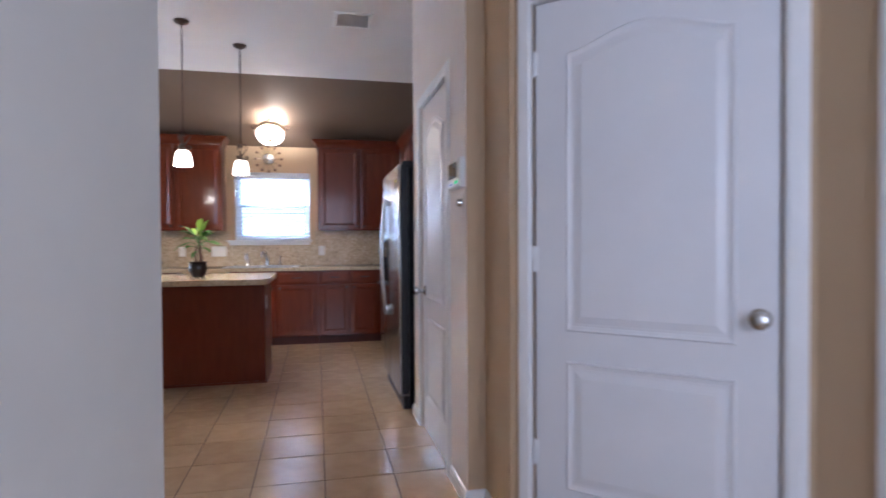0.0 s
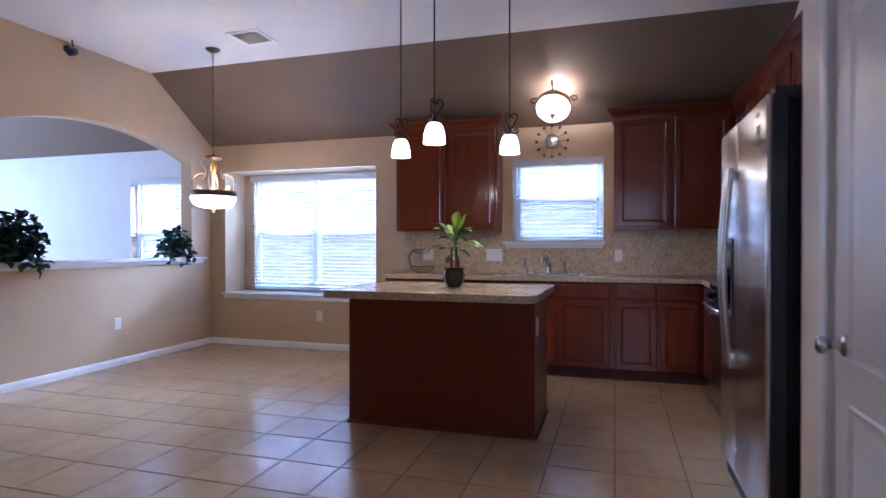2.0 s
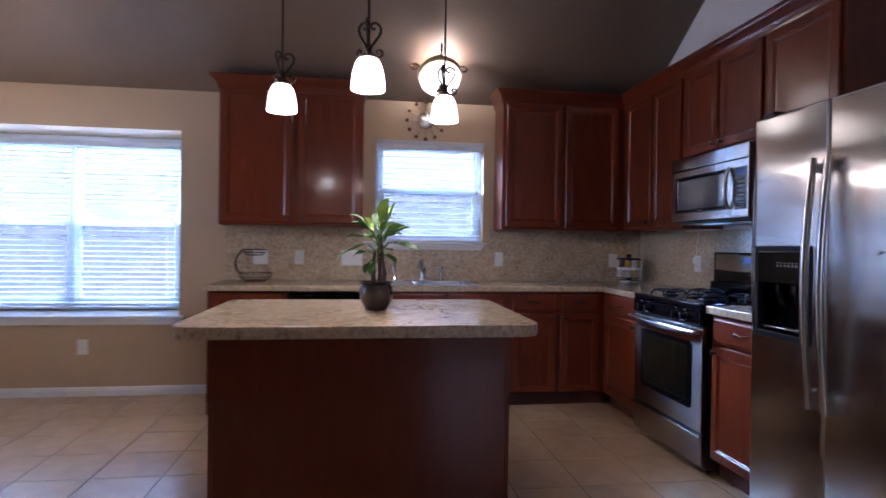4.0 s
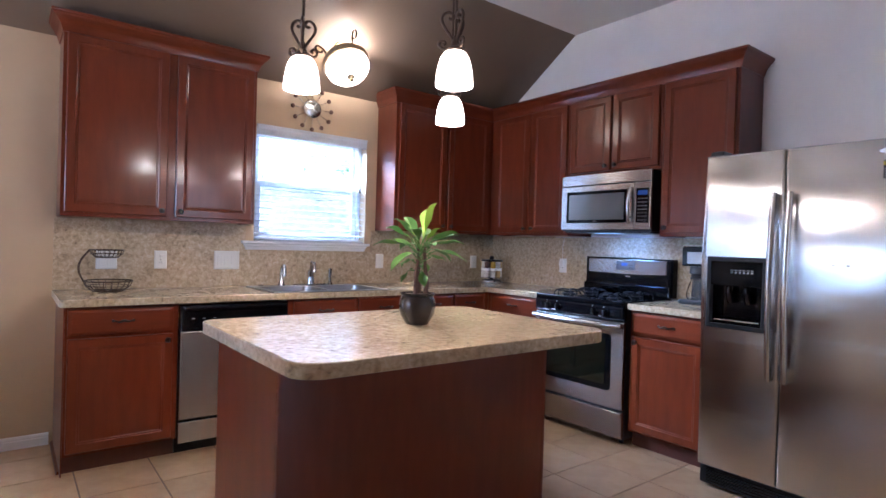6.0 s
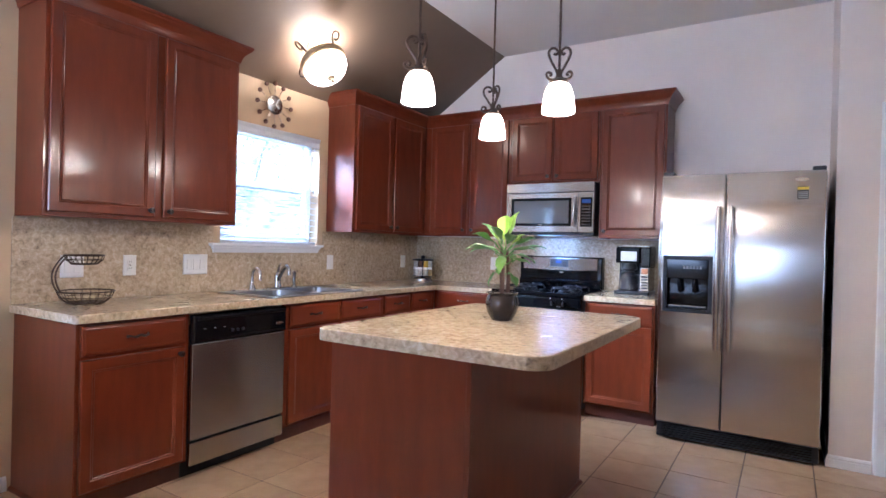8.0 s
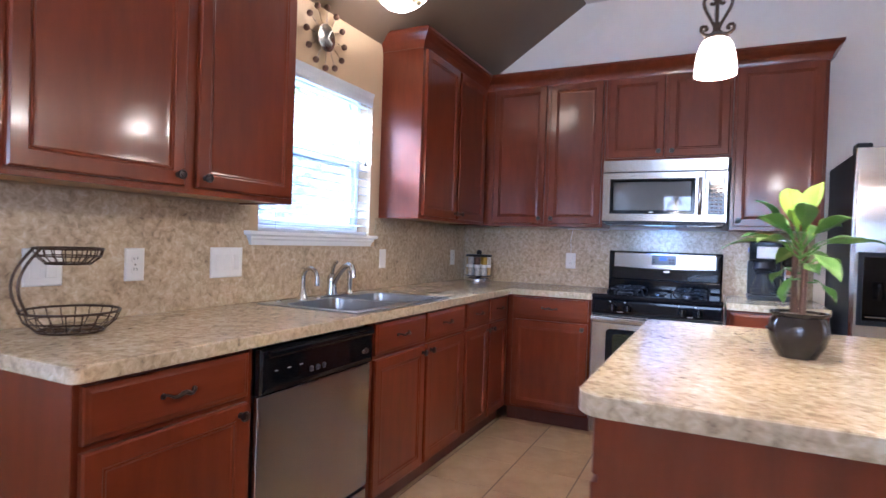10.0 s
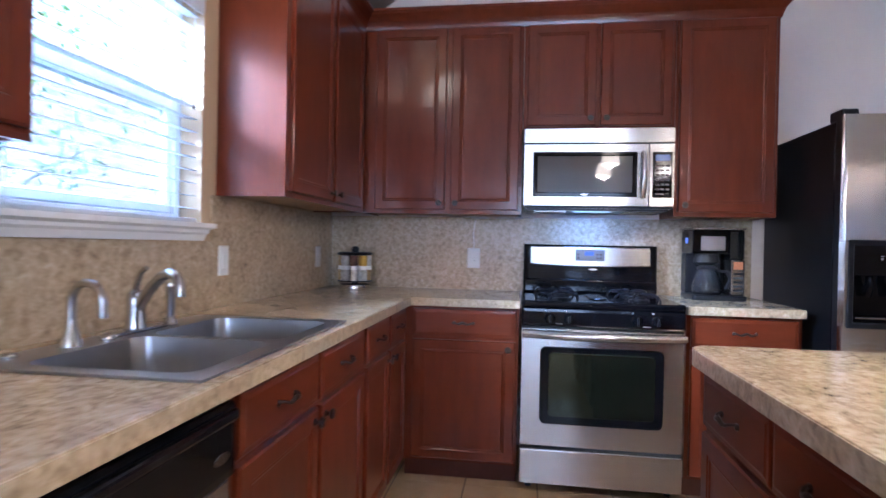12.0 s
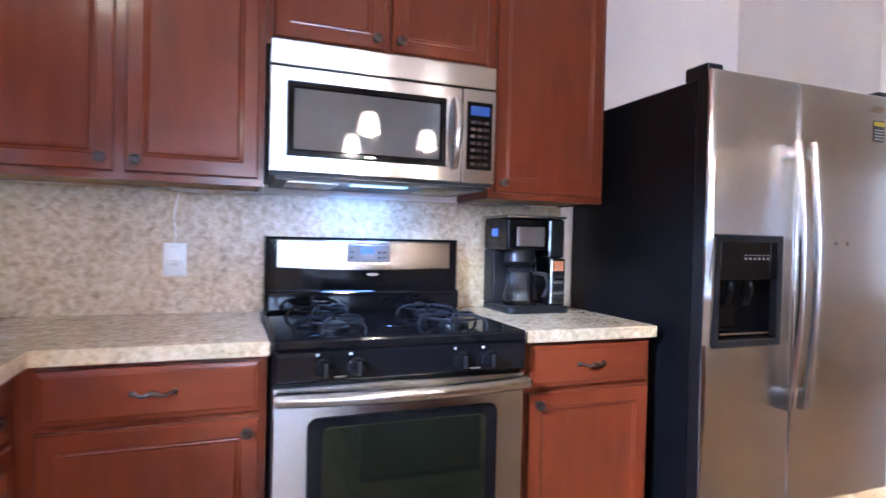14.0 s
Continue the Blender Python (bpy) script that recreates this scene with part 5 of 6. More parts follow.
part("bowl", L([(0.152, -0.006), (0.154, -0.022), (0.148, -0.050), (0.128, -0.078), (0.096, -0.098), (0.055, -0.111), (0.0, -0.116)], 44), M_BOWL, fl, "lit alabaster glass bowl", True)
part("finial", L([(0.026, -0.112), (0.028, -0.121), (0.018, -0.130), (0.013, -0.140), (0.016, -0.150), (0.008, -0.160), (0, -0.163)], 16), M_GILT, fl, "", True)
for k in range(4):
    a = 2 * math.pi * k / 4
    loop = [(0.140, 0.050), (0.146, 0.092), (0.166, 0.124), (0.192, 0.132), (0.212, 0.114), (0.212, 0.084), (0.192, 0.066), (0.172, 0.072), (0.168, 0.088)]
    pts = smooth([(r * math.cos(a), r * math.sin(a), z) for r, z in loop], 4)
    part("ear", Tb(pts, 0.0068, 7), M_BRONZE, fl, "curled bronze loop", True)
    yoke = [(0.140, 0.052), (0.118, 0.085), (0.080, 0.100), (0.045, 0.094), (0.020, 0.108), (0.008, 0.125)]
    pts = smooth([(r * math.cos(a), r * math.sin(a), z) for r, z in yoke], 4)
    part("arm", Tb(pts, 0.0055, 7), M_BRONZE, fl, "curved bronze arm", True)
part("knot", L([(0.0, 0.095), (0.014, 0.102), (0.008, 0.112), (0.016, 0.124), (0.010, 0.136), (0.006, 0.145)], 14), M_BRONZE, fl, "", True)
lamp("ceiling_bulb", "POINT", CEILING, (1.0, 0.89, 0.72), fl.matrix_world @ pose(0.045, -0.03, 0.055), 0.02)

# Chandelier over the nook: bowl, band, glass-bellied scrolls, chain.
ch = thing("chandelier", "bronze bowl chandelier with scroll arms hanging on a rod", "chandelier", (-3.662, 6.285, 1.662))
drop = HIGH - 1.662
part("canopy", L([(0, drop), (0.065, drop), (0.065, drop - 0.008), (0.050, drop - 0.022), (0.018, drop - 0.036), (0, drop - 0.037)], 24), M_BRONZE, ch, "", True)
bm = Tb([(0.004 * math.sin(k * 1.9), 0.004 * math.cos(k * 1.9), 0.40 + (drop - 0.43) * k / 40) for k in range(41)], 0.0045, 6)
part("chain", bm, M_BRONZE, ch)
part("crown_cup", L([(0.0, 0.405), (0.012, 0.400), (0.020, 0.385), (0.072, 0.378), (0.080, 0.362), (0.066, 0.345), (0.030, 0.338), (0, 0.336)], 24), M_BRONZE, ch, "", True)
part("centre_column", L([(0.012, 0.36), (0.014, 0.335), (0.030, 0.30), (0.028, 0.26), (0.013, 0.20), (0.016, 0.18), (0.011, 0.16), (0.012, 0.03)], 20), M_GOLD, ch, "turned gilt centre column", True)
part("band", lathe(bmesh.new(), [(0.198, -0.004), (0.208, 0.0), (0.210, 0.022), (0.202, 0.034), (0.206, 0.046), (0.196, 0.052), (0.180, 0.050), (0.188, 0.03), (0.190, 0.0), (0.198, -0.004)], 48), M_BRONZE, ch, "", True)
part("bowl", L([(0.197, 0.004), (0.203, -0.016), (0.198, -0.040), (0.180, -0.070), (0.142, -0.094), (0.085, -0.110), (0, -0.116)], 48), M_NOOK_BOWL, ch, "lit alabaster glass bowl", True)
part("finial", L([(0.018, -0.112), (0.020, -0.122), (0.011, -0.132), (0.014, -0.146), (0.006, -0.158), (0, -0.160)], 16), M_GILT, ch, "", True)
for k in range(4):
    a = 2 * math.pi * k / 4 + 0.5
    big_arm = [(0.120, 0.075), (0.138, 0.066), (0.146, 0.084), (0.128, 0.098), (0.112, 0.082), (0.130, 0.054), (0.168, 0.060), (0.186, 0.110), (0.178, 0.165), (0.145, 0.205), (0.105, 0.215), (0.078, 0.200), (0.080, 0.176), (0.100, 0.176), (0.098, 0.194)]
    pts = smooth([(r * math.cos(a), r * math.sin(a), z) for r, z in big_arm], 4)
    part("arm", Tb(pts, 0.0062, 8), M_ARM, ch, "curved bronze scroll arm", True)
    top_arm = [(0.075, 0.205), (0.062, 0.222), (0.060, 0.250), (0.085, 0.285), (0.100, 0.320), (0.092, 0.352), (0.070, 0.360), (0.062, 0.344), (0.074, 0.336)]
    pts = smooth([(r * math.cos(a), r * math.sin(a), z) for r, z in top_arm], 4)
    part("upper_arm", Tb(pts, 0.0058, 8), M_ARM, ch, "curved bronze scroll arm", True)
lamp("chandelier_bulb", "POINT", CHANDELIER, (1.0, 0.80, 0.55), pose(-3.60, 6.285, 1.71), 0.04)


# ---- wall and ceiling fixtures ----
ck = thing("wall_clock", "sunburst wall clock with silver disc and dark wood balls", "clock", (-0.652, NORTH, 2.255))
part("disc", L([(0.070, -0.030), (0.070, -0.038), (0.063, -0.042), (0, -0.044)], 32, axis="y"), M_CHROME, ck, "round brushed silver disc", True)
part("mount", L([(0.030, 0.0), (0.030, -0.030), (0, -0.030)], 20, axis="y"), M_BLACK_M, ck)
for k in range(12):
    a = 2 * math.pi * k / 12
    c, s = math.cos(a), math.sin(a)
    for q in (-0.10, 0.10):
        part("spoke", Tb([(0.055 * math.cos(a + q), -0.034, 0.055 * math.sin(a + q)), (0.148 * c, -0.034, 0.148 * s)], 0.0012, 5), M_CHROME, ck)
    bm = bmesh.new()
    bmesh.ops.create_uvsphere(bm, u_segments=12, v_segments=8, radius=0.0165)
    part("ball", bm, M_STALK, ck, "dark wood ball", True, at=pose(0.156 * c, -0.034, 0.156 * s))
for ln, wd, a in ((0.042, 0.005, 2.2), (0.056, 0.004, 0.6)):
    part("hand_bar", B(-wd / 2, wd / 2, -0.0475, -0.0455, 0, ln), M_TRIM, ck, at=pose(0, 0, 0, 0, math.degrees(a), 0))


def ceiling_vent(at, rz):
    v = thing("ceiling_vent", "white louvred ceiling air vent", "vent", at, rz, group="ceiling vents")
    bm = bmesh.new()
    box(bm, -0.16, 0.16, -0.16, -0.125, -0.010, -0.0005, 0.003)
    box(bm, -0.16, 0.16, 0.125, 0.16, -0.010, -0.0005, 0.003)
    box(bm, -0.16, -0.125, -0.125, 0.125, -0.010, -0.0005, 0.003)
    box(bm, 0.125, 0.16, -0.125, 0.125, -0.010, -0.0005, 0.003)
    part("frame", bm, M_PLASTIC, v)
    part("backing", B(-0.125, 0.125, -0.125, 0.125, -0.0025, -0.0005), M_PALE, v)
    me = finish("louvre", B(-0.124, 0.124, -0.009, 0.009, -0.0008, 0.0008), M_PLASTIC)
    for i in range(9):
        s = new("louvre", me)
        s.parent = v
        s.matrix_basis = pose(0, -0.108 + i * 0.027, -0.0075, 30, 0, 0)


ceiling_vent((-3.130, 6.135, HIGH), 0)
ceiling_vent((0.235, 4.960, HIGH), 0)

sc = thing("security_sensor", "small dark corner camera on a bracket high on the wall", "camera", (WEST, 5.735, 2.945), 90)
sc.matrix_world = sc.matrix_world @ Matrix.Scale(1.25, 4)
part("bracket", Tb([(0, 0, 0.03), (0, -0.03, 0.03), (0, -0.055, 0.012)], 0.012, 10), M_BLACK_M, sc)
aim = pose(0, -0.062, 0.004, 20, 0, -58)
hs_ = part("housing", L([(0.018, 0.030), (0.027, 0.022), (0.029, -0.050), (0.026, -0.066), (0.021, -0.066), (0.019, -0.060), (0, -0.060)], 20, (0, 0, 0), "y"), M_BLACK_M, sc, "", True, aim)
part("lens", L([(0.018, -0.0595), (0.014, -0.064), (0, -0.067)], 16, (0, 0, 0), "y"), M_DARKGLASS, hs_, "bluish glass lens", True)
# A faintly glowing ring paints the bluish reflection on the lens.
part("lens_glint", L([(0.0185, -0.0602), (0.0185, -0.0625), (0.0155, -0.0625)], 16, (0, 0, 0), "y"), M_BLUE_DIM, hs_, "glowing blue ring for the lens's bluish reflection")
part("antenna", Tb([(0, 0.006, 0.026), (0, 0.004, 0.062), (0, 0.002, 0.080)], lambda u: 0.003 + 0.0035 * u, 8), M_BLACK_M, hs_, "", True)
part("base", L([(0.028, 0), (0.028, -0.008), (0, -0.010)], 18, (0, 0, 0.03), "y"), M_BLACK_M, sc)

kp = thing("alarm_keypad", "white alarm keypad with dark screen and green digits", "keypad", (PX, 2.868, 1.545), -90)
part("case", panel(bmesh.new(), -0.118, 0.118, -0.070, 0.070, [(0, -0.0005), (0, -0.020), (0.006, -0.028), (0.014, -0.030)]), M_PLASTIC, kp)
part("screen", B(-0.090, 0.070, -0.0315, -0.0298, -0.022, 0.052, 0.0006), M_DARKGLASS, kp, "dark glossy screen")
for k in range(4):
    part("digit", frame_bars(bmesh.new(), 0.030 + k * 0.014, 0.040 + k * 0.014, -0.050, -0.036, -0.0312, -0.0299, 0.0025, 0), M_GREEN, kp, "lit green digit")
for k in range(4):
    part("print", B(-0.075 + k * 0.014, -0.065 + k * 0.014, -0.0309, -0.0299, -0.051, -0.045), M_BLUE, kp)
dm = thing("wall_switch", "glossy metal switch plate with a round dimmer", "switch", (PX, 2.800, 1.392), -90)
part("cover", panel(bmesh.new(), -0.036, 0.036, -0.058, 0.058, [(0, -0.0005), (0, -0.003), (0.004, -0.006)]), M_PALE, dm)
part("dimmer", L([(0.020, -0.006), (0.020, -0.012), (0.016, -0.026), (0.013, -0.028), (0, -0.028)], 20, (0, 0, 0.012), "y"), M_CHROME, dm, "round nickel dimmer", True)


# ---- plants ----
def leaf_mesh(name, length, width, droop, material, fold=0.25):
    bm = bmesh.new()
    n, rows = 9, []
    for i in range(n + 1):
        u = i / n
        wv = width * max(0.0, math.sin(math.pi * u ** 1.55)) ** 0.62 * (0.35 + 0.65 * min(1, u * 1.6))
        x = length * u
        z = -droop * u * u * length
        rows.append([bm.verts.new((x, s * wv / 2, z + abs(s) * wv * fold + 0.004 * math.sin(9 * u + s))) for s in (-1, -0.5, 0, 0.5, 1)])
    for a, b in zip(rows, rows[1:]):
        for k in range(4):
            bm.faces.new((a[k], a[k + 1], b[k + 1], b[k]))
    bmesh.ops.remove_doubles(bm, verts=bm.verts, dist=1e-5)
    bmesh.ops.solidify(bm, geom=bm.faces[:], thickness=0.0008)
    return finish(name, bm, material, True)


def pot(parent, r, h, material):
    prof = [(0.0, 0.0), (r * 0.62, 0.0), (r * 0.66, 0.006), (r * 0.90, h * 0.30), (r, h * 0.58), (r * 0.93, h * 0.80), (r * 0.84, h * 0.90), (r * 0.95, h * 0.965), (r * 0.97, h), (r * 0.88, h), (r * 0.80, h * 0.90), (0, h * 0.90)]
    part("pot", L(prof, 32), material, parent, "round glazed dark brown pot", True)


hp = thing("potted_plant", "broad-leaved green plant in a dark glazed pot on the island", "plant", (-1.092, 5.535, CTR + 0.0025))
pot(hp, 0.079, 0.130, M_POT)
bm = L([(0.062, 0.1175), (0.060, 0.123), (0.03, 0.126), (0, 0.127)], 20)
part("pebbles", bm, M_PEBBLE, hp, "pale gravel on the soil", True)
for x, y, hh in ((0.012, 0.012, 0.345), (0.030, -0.012, 0.33), (-0.016, -0.006, 0.27)):
    part("stalk", Tb([(x, y, 0.115), (x * 1.1 + 0.004, y, 0.17), (x * 0.9, y * 1.2, 0.22), (x * 0.6, y, hh)], lambda u: 0.011 - 0.004 * u, 9), M_STALK, hp, "brown cane stalk", True)
LEAVES = {"big": leaf_mesh("leaf", 0.130, 0.058, 0.30, M_LEAF), "bent": leaf_mesh("leaf", 0.145, 0.050, 0.70, M_LEAF), "long": leaf_mesh("leaf", 0.155, 0.048, 0.35, M_LEAF),
          "small": leaf_mesh("leaf", 0.080, 0.042, 0.4, M_LEAF), "young": leaf_mesh("leaf", 0.150, 0.070, 0.08, M_LEAF_NEW, 0.3), "bud": leaf_mesh("leaf", 0.085, 0.045, 0.1, M_LEAF_NEW, 0.3)}
# Rows of: height on the cane, turn, rise, kind of leaf.
CROWN_LEAVES = [
    (0.345, -55, 76, "young"), (0.340, 25, 68, "young"), (0.335, 150, 60, "bud"), (0.330, 290, 46, "bud"),
    (0.330, 128, 40, "big"), (0.315, 140, 20, "long"), (0.300, 112, 30, "big"), (0.325, -42, 36, "big"), (0.310, -62, 26, "long"), (0.285, -30, 24, "bent"),
    (0.325, 44, 44, "big"), (0.310, 84, 30, "bent"), (0.330, 222, 38, "big"), (0.305, 252, 24, "long"), (0.320, 330, 34, "big"), (0.295, 5, 20, "bent"),
    (0.285, 200, 14, "bent"), (0.330, 180, 56, "big"), (0.335, 95, 62, "big"),
    (0.245, 140, -38, "small"), (0.265, 190, 4, "small"), (0.235, 245, -28, "small"), (0.260, 40, -14, "small"), (0.275, 300, 12, "small")]
for k, (z, az, el, kind_) in enumerate(CROWN_LEAVES):
    l = new("leaf", LEAVES[kind_])
    l.parent = hp
    base = pose(0.008, 0, z, 0, 0, az) @ pose(0.014, 0, 0, 17 * math.sin(5.1 * k), -el, 0)
    l.matrix_basis = base @ pose(0.022, 0, 0)
    if kind_ in ("young", "bud"):
        tagged(l, "young yellow-green leaf")
    part("leaf_stem", Tb([(0.008, 0, z - 0.020), tuple(base @ Vector((0.034, 0, -0.001)))], 0.0028, 5), M_LEAF, hp)


def ivy(at, spread, height, trail, n, seed, label):
    rng = random.Random(seed)
    p = thing("ivy_plant", label, "plant", at, group="trailing plants on the ledge")
    pot(p, 0.075, 0.11, M_POT)
    verts, faces = [], []
    for i in range(n):
        if rng.random() < trail:
            s = rng.random()
            sx, sy = rng.choice(((0.11, -0.22), (0.12, 0.16), (0.13, 0.02), (0.02, -0.24)))
            c = Vector((sx * min(1, s * 1.6) + rng.gauss(0, 0.018), sy * s + rng.gauss(0, 0.035), 0.12 - 0.24 * max(0, s - 0.3) + rng.gauss(0, 0.025)))
        else:
            a, u = rng.uniform(0, 2 * math.pi), rng.random() ** 0.5
            c = Vector((0.6 * spread * u * math.cos(a), spread * u * math.sin(a), 0.07 + height * (rng.random() ** 0.8) * (1 - 0.6 * u * u)))
        if c.z < 0.02 and c.x < 0.075:
            c.z = 0.02 + rng.random() * 0.03
        m = Matrix.Translation(c) @ Euler((rng.uniform(-0.9, 0.9), rng.uniform(-0.2, 1.2), rng.uniform(0, 6.28))).to_matrix().to_4x4()
        s = rng.uniform(0.042, 0.074)
        k = len(verts)
        for q in ((-0.1, 0, 0), (0.25, 0.55, 0.10), (0.75, 0.36, 0.06), (1.25, 0, -0.12), (0.75, -0.36, 0.06), (0.25, -0.55, 0.10), (0.45, 0, -0.05)):
            verts.append(tuple(m @ (Vector(q) * s)))
        for f in ((0, 6, 1), (1, 6, 2), (2, 6, 3), (3, 6, 4), (4, 6, 5), (5, 6, 0)):
            faces.append([k + j for j in f])
    me = bpy.data.meshes.new("foliage")
    me.from_pydata(verts, [], faces)
    me.materials.append(M_IVY)
    f = new("foliage", me)
    f.parent = p
    tagged(f, "dark green trailing heart-shaped leaves")
    for k in range(9):
        a = rng.uniform(0, 6.28)
        part("vine", Tb([(0, 0, 0.09), (0.05 * math.cos(a), 0.08 * math.sin(a), 0.16), (0.08 + 0.04 * math.cos(a), 0.15 * math.sin(a), 0.09), (0.10, 0.20 * math.sin(a), 0.03)], 0.002, 5), M_STALK, p)
    return p


ivy((WEST - 0.06, 7.10, 1.0635), 0.19, 0.30, 0.20, 300, 3, "dark green trailing ivy in a pot at the ledge's end")
ivy((WEST - 0.06, 5.30, 1.0635), 0.27, 0.40, 0.28, 440, 11, "larger dark green trailing ivy in a pot on the ledge")


# ---- things on the worktops ----
bk = thing("wire_basket", "two-tier black wire fruit basket on the worktop", "basket", (-1.985, 7.470, CTR))
for r0, r1, z0, z1, cx in ((0.085, 0.128, 0.004, 0.062, 0.0), (0.058, 0.088, 0.202, 0.246, -0.01)):
    for r, z, t in ((r1, z1, 0.0038), (r0, z0, 0.003), ((r0 + r1) / 2 + 0.008, (z0 + z1) / 2, 0.002)):
        part("ring", Tb([(cx + r * math.cos(a), r * math.sin(a), z) for a in [2 * math.pi * k / 32 for k in range(32)]], t, 6, True), M_BRONZE, bk)
    for k in range(20):
        a = 2 * math.pi * k / 20
        c, s = math.cos(a), math.sin(a)
        part("wire", Tb([(cx + r1 * c, r1 * s, z1), (cx + (r0 * 0.5 + r1 * 0.5 + 0.010) * c, (r0 * 0.5 + r1 * 0.5 + 0.010) * s, (z0 + z1) / 2), (cx + r0 * c, r0 * s, z0), (cx, 0, z0)], 0.0018, 5), M_BRONZE, bk)
for y in (-0.018, 0.018):
    pts = [(-0.126, y, 0.060)] + [(-0.126 - 0.040 * math.sin(math.pi * k / 14) - 0.0 + 0.030 * (k / 14), y, 0.060 + 0.188 * k / 14) for k in range(1, 15)]
    part("support", Tb(pts, 0.0042, 7), M_BRONZE, bk, "curved black wire support", True)

cb = thing("power_cable", "thin pale cable tucked in loops under the wall cabinet", "cable", (1.200, 6.62, UZ0 + 0.002))
for k in range(3):
    pts = [(0.020 * math.sin(0.9 * i + k), -0.16 + 0.028 * i + 0.010 * math.sin(2.1 * i + 1.7 * k), -0.004 - 0.005 * (1 + math.sin(1.3 * i + 2 * k))) for i in range(12)]
    part("loop", Tb(smooth(pts, 4), 0.0022, 6), M_PLASTIC, cb, "", True)

sr = thing("spice_rack", "round revolving spice rack with glass jars", "spice rack", (1.075, 7.425, CTR))
sr.matrix_world = sr.matrix_world @ Matrix.Diagonal((1.2, 1.2, 1.0, 1.0))
part("base", L([(0.0, 0.0), (0.074, 0.0), (0.076, 0.012), (0.072, 0.026), (0.060, 0.030), (0, 0.030)], 28), M_CHROME, sr, "silver round base", True)
part("shelf", L([(0.082, 0.044), (0.082, 0.050), (0.02, 0.050), (0.02, 0.044)], 28), M_BLACK_M, sr)
part("top_ring", L([(0.084, 0.196), (0.086, 0.206), (0.080, 0.212), (0.02, 0.212), (0.02, 0.196)], 28), M_BLACK_M, sr)
part("handle", L([(0.018, 0.03), (0.010, 0.06), (0.010, 0.205), (0.016, 0.212), (0.018, 0.235), (0.010, 0.246), (0, 0.247)], 18), M_BLACK_M, sr, "", True)
for k in range(8):
    a = 2 * math.pi * k / 8 + 0.2
    x, y = 0.060 * math.cos(a), 0.060 * math.sin(a)
    j = part("jar", L([(0.0185, 0.0505), (0.0195, 0.054), (0.0195, 0.120), (0.013, 0.130), (0.0, 0.130)], 14, (x, y, 0)), (M_SPICE_C, M_SPICE_C, M_SPICE_A, M_SPICE_C)[k % 4], sr, "glass jar of ground spice", True)
    part("jar_top", L([(0.016, 0.1305), (0.019, 0.136), (0.019, 0.192), (0.0, 0.194)], 14, (x, y, 0)), (M_SPICE_A, M_STALK, M_SPICE_A, M_SPICE_C, M_STALK, M_SPICE_B, M_SPICE_C, M_SPICE_A)[k], j, "", True)
    part("lid", L([(0.0202, 0.112), (0.0202, 0.134), (0.0, 0.1345)], 14, (x, y, 0)), M_PLASTIC, j, "pale silver lid", True)

cm = thing("coffee_maker", "black drip coffee maker with glass carafe", "coffee maker", (1.142, 5.434, CTR), -90)
cm.matrix_world = cm.matrix_world @ Matrix.Diagonal((1.18, 1.0, 1.0, 1.0))
part("base", slab(bmesh.new(), rounded([(-0.115, -0.120), (0.115, -0.120), (0.115, 0.130), (-0.115, 0.130)], [0.02] * 4), 0.0, 0.026, 0.004), M_BLACK_M, cm, "", True)
part("tower", B(-0.112, 0.045, 0.040, 0.128, 0.0265, 0.245, 0.006), M_BLACK_M, cm)
part("side_column", B(0.048, 0.112, -0.078, 0.128, 0.2155, 0.372, 0.008), M_DARKGLASS, cm, "smoky water tank")
hd_ = part("head", B(-0.112, 0.046, -0.085, 0.128, 0.2455, 0.372, 0.008), M_BLACK, cm)
part("front_plate", B(-0.078, 0.026, -0.0915, -0.0855, 0.262, 0.338, 0.004), M_SINK, hd_, "brushed steel plate")
part("top_trim", B(-0.112, 0.112, -0.088, 0.128, 0.3725, 0.384, 0.003), M_CHROME, cm)
part("basket_holder", L([(0.050, 0.244), (0.056, 0.20), (0.040, 0.185), (0, 0.184)], 20, (-0.035, -0.02, 0)), M_BLACK_M, cm, "", True)
cf = part("carafe", L([(0.0, 0.027), (0.058, 0.028), (0.064, 0.045), (0.062, 0.085), (0.048, 0.130), (0.040, 0.150), (0.044, 0.160), (0.041, 0.160), (0.037, 0.150), (0.045, 0.128), (0.059, 0.085), (0.061, 0.047), (0.055, 0.032), (0.0, 0.031)], 28, (-0.035, -0.030, 0)), M_GLASS, cm, "clear glass carafe", True)
part("carafe_lid", L([(0.043, 0.161), (0.045, 0.172), (0.03, 0.182), (0, 0.183)], 24, (-0.035, -0.030, 0)), M_BLACK_M, cf, "", True)
part("carafe_handle", Tb([(0.005, -0.050, 0.155), (0.040, -0.075, 0.150), (0.052, -0.082, 0.110), (0.035, -0.072, 0.060)], 0.008, 8), M_BLACK_M, cf, "", True)
tg = part("control_strip", B(0.050, 0.108, -0.094, 0.1275, 0.0265, 0.2150, 0.006), M_STEEL, cm, "silver strip with controls")
part("picture", B(0.060, 0.100, -0.0958, -0.0938, 0.165, 0.205), M_ORANGE, tg, "small orange printed picture")
for k in range(5):
    part("print", B(0.060, 0.100, -0.0958, -0.0938, 0.048 + k * 0.022, 0.060 + k * 0.022), (M_BLACK_M, M_SLOT)[k % 2], tg)
part("display", B(-0.1135, -0.1115, 0.0, 0.05, 0.30, 0.33), M_BLUE, cm, "small blue window")

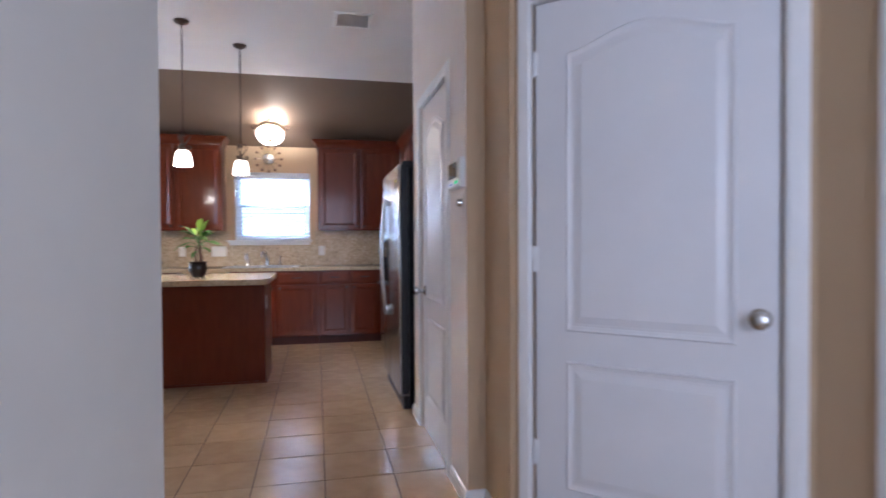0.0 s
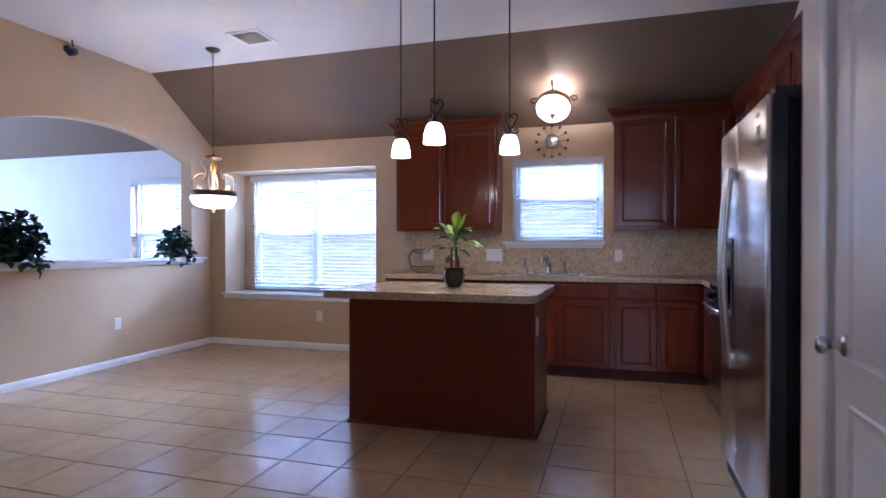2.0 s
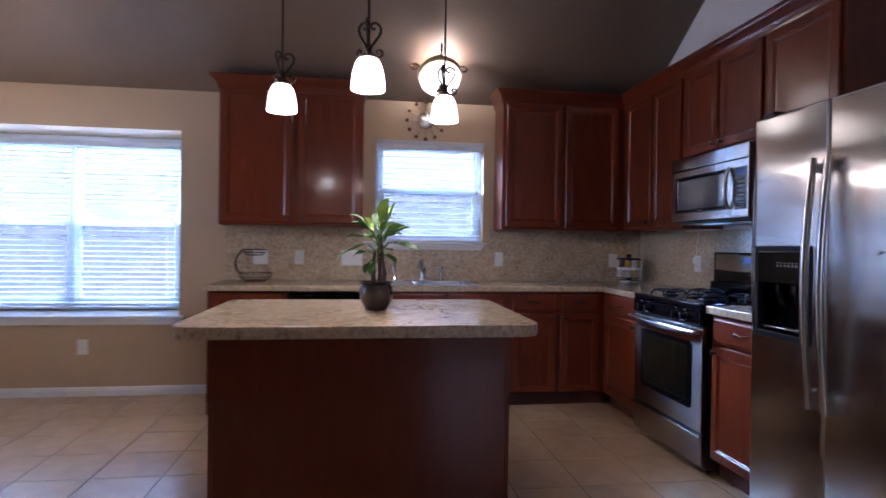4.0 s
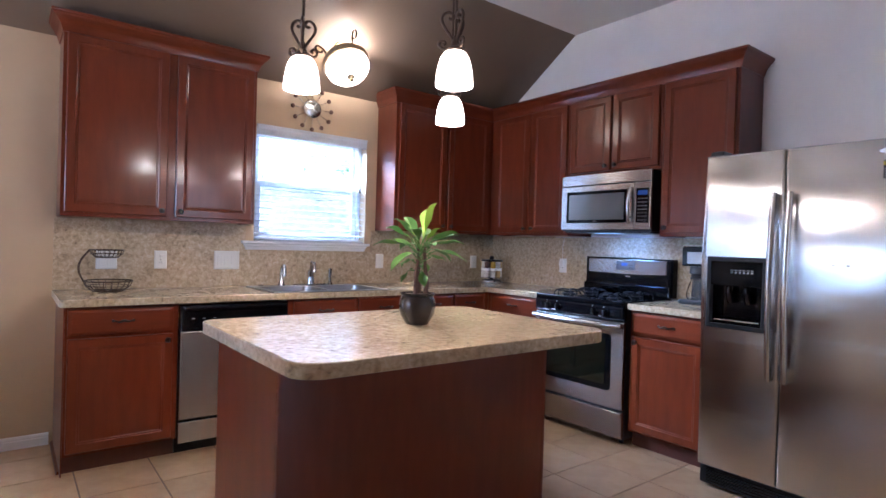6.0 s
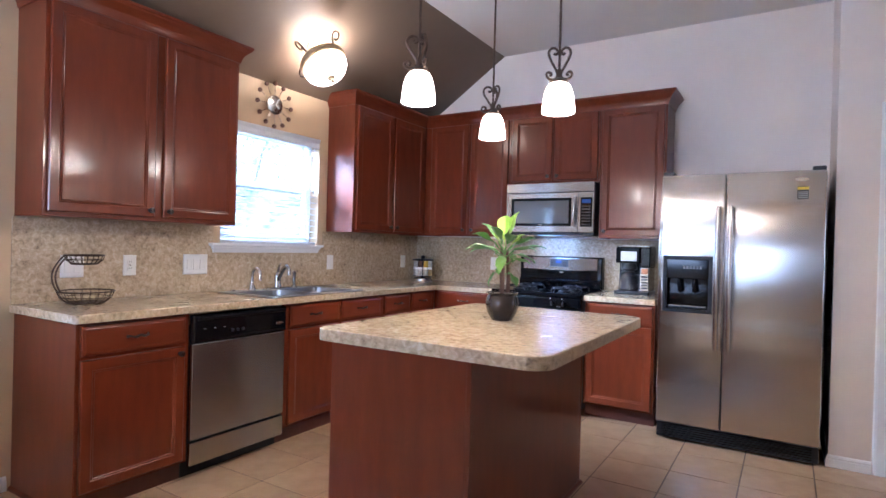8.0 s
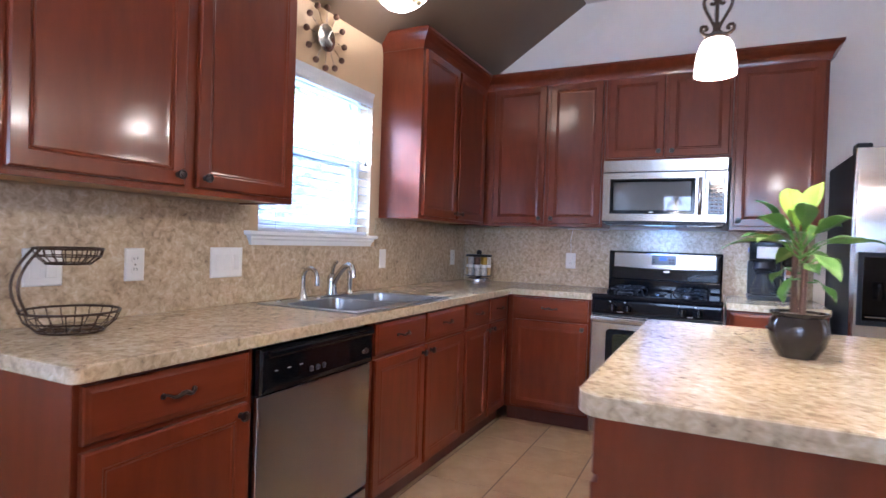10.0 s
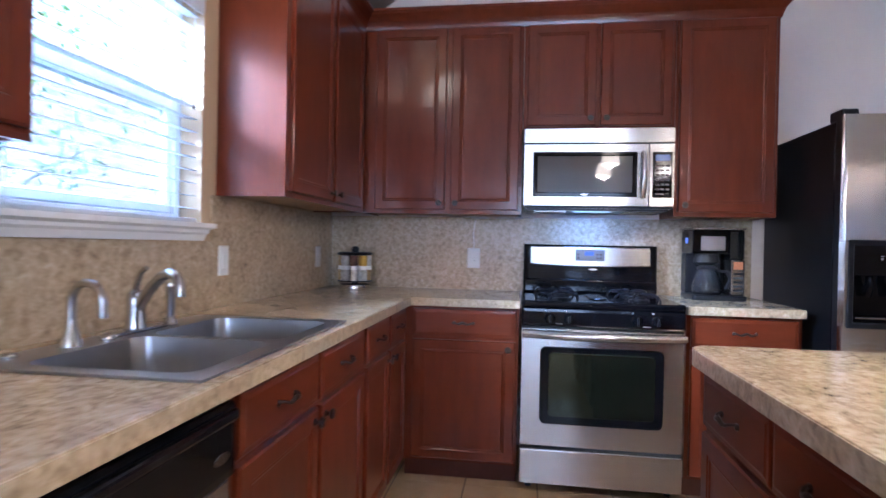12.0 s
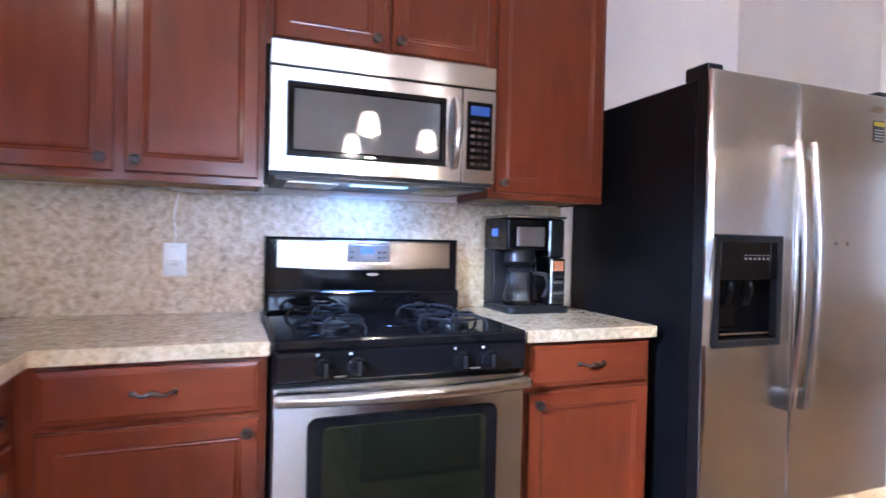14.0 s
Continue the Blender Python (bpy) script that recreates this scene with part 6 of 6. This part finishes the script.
# ---- outdoors ----
solid("ground", B(-120, 120, 8.2, 160, -0.35, -0.25), M_GRASS, "dry lawn between the houses", "ground")
hs = thing("neighbour_house", "tall pale brick house next door with a shingle roof", "house", (0, 14.0, -0.25))
part("wall", B(-16, 9, 0.0, 8.0, 0, 7.6), M_MORTAR, hs, "pale mortar between bricks")
verts, faces = [], []
rng = random.Random(5)
for r in range(100):
    for k in range(118):
        x = -15.95 + k * 0.210 + (0.105 if r % 2 else 0)
        z, dx = 0.02 + r * 0.0755, rng.uniform(-0.002, 0.002)
        n0 = len(verts)
        for px, pz in ((x, z), (x + 0.196, z), (x + 0.196, z + 0.062), (x, z + 0.062)):
            verts.append((px, -0.012 + dx, pz))
        for px, pz in ((x, z), (x + 0.196, z), (x + 0.196, z + 0.062), (x, z + 0.062)):
            verts.append((px, 0.0, pz))
        faces += [[n0, n0 + 1, n0 + 2, n0 + 3]] + [[n0 + i, n0 + (i + 1) % 4, n0 + 4 + (i + 1) % 4, n0 + 4 + i] for i in range(4)]
me = bpy.data.meshes.new("bricks")
me.from_pydata(verts, [], faces)
me.materials.append(M_BRICK)
br = new("bricks", me)
br.parent = hs
tagged(br, "pale pinkish bricks in running bond", kind="stuff")
part("roof", columns(bmesh.new(), [(-0.5, 7.45, 7.57), (4.0, 9.8, 9.92), (8.5, 7.45, 7.57)], -16.5, 9.5), M_SHINGLE, hs, "grey shingle roof")
part("fascia", B(-16.5, 9.5, -0.53, -0.50, 7.38, 7.57), M_TRIM, hs)

tr = thing("tree", "small leafy tree between the houses", "tree", (2.3, 11.4, -0.25))
bm = Tb([(0, 0, 0), (0.03, 0.02, 0.8), (-0.04, 0.0, 1.7), (0.05, 0.03, 2.6), (0.02, 0.0, 3.6)], lambda u: 0.09 * (1 - 0.75 * u), 10)
part("trunk", bm, M_BARK, tr, "", True)
rng = random.Random(9)
verts, faces, tips = [], [], []
for k in range(14):
    z, a = 1.2 + 2.0 * k / 13, k * 2.4
    r = 1.25 * (1 - 0.35 * k / 13)
    p0, p1, p2 = Vector((0, 0, z)), Vector((0.5 * r * math.cos(a), 0.5 * r * math.sin(a), z + 0.45)), Vector((r * math.cos(a), r * math.sin(a), z + 0.75))
    part("limb", Tb([p0, p1, p2], lambda u: 0.028 * (1 - 0.8 * u), 6), M_BARK, tr)
    tips += [p1, p2, (p1 + p2) / 2]
for c0 in tips:
    for i in range(26):
        c = c0 + Vector((rng.gauss(0, 0.2), rng.gauss(0, 0.2), rng.gauss(0, 0.16)))
        m = Matrix.Translation(c) @ Euler((rng.uniform(0, 6), rng.uniform(0, 6), rng.uniform(0, 6))).to_matrix().to_4x4()
        n0 = len(verts)
        for q in ((0, 0, 0), (0.035, 0.02, 0), (0.08, 0, 0.01), (0.035, -0.02, 0)):
            verts.append(tuple(m @ Vector(q)))
        faces.append([n0, n0 + 1, n0 + 2, n0 + 3])
me = bpy.data.meshes.new("crown")
me.from_pydata(verts, [], faces)
me.materials.append(M_LEAF)
cr = new("crown", me)
cr.parent = tr
tagged(cr, "loose green leaves", kind="stuff")

# ---- floor tiles ----
PITCH, TX, TY = 0.355, -1.815, 6.722


def tile_mesh():
    bm = bmesh.new()
    h = PITCH / 2 - 0.003
    rows = [(0.0, -0.0028), (0.0, -0.0012), (0.0015, 0.0)]
    loops = [[bm.verts.new((sx * (h - o), sy * (h - o), z)) for sx, sy in ((-1, -1), (1, -1), (1, 1), (-1, 1))] for o, z in rows]
    for a, b in zip(loops, loops[1:]):
        for i in range(4):
            bm.faces.new((a[i], a[(i + 1) % 4], b[(i + 1) % 4], b[i]))
    bm.faces.new(loops[-1])
    return finish("tile", bm, M_TILE)


tm = tile_mesh()
rest = []
trng = random.Random(2)
for i in range(-9, 10):
    for j in range(-24, 3):
        x, y = TX + (i + 0.5) * PITCH, TY + (j + 0.5) * PITCH
        if not (WEST - 0.2 < x < 1.5 and -1.6 < y < 8.0):
            continue
        if y < 1.4 and x < -0.5:
            continue
        if y > 1.9 and not (x > 0.75 and y < 4.0):
            t = new("tile", tm)
            t.parent = floor
            t.matrix_basis = pose(x, y, trng.uniform(-0.0004, 0.0004), trng.uniform(-0.08, 0.08), trng.uniform(-0.08, 0.08), trng.choice((0, 90, 180, 270)))
        else:
            rest.append((x, y))
bm = bmesh.new()
for x, y in rest:
    bm2 = tm.copy()
    bm2.transform(pose(x, y, 0))
    bm.from_mesh(bm2)
    bpy.data.meshes.remove(bm2)
hall = part("hall_tiles", bm, M_TILE, floor, "tan ceramic tiles of the hall")
tagged(hall, kind="stuff")
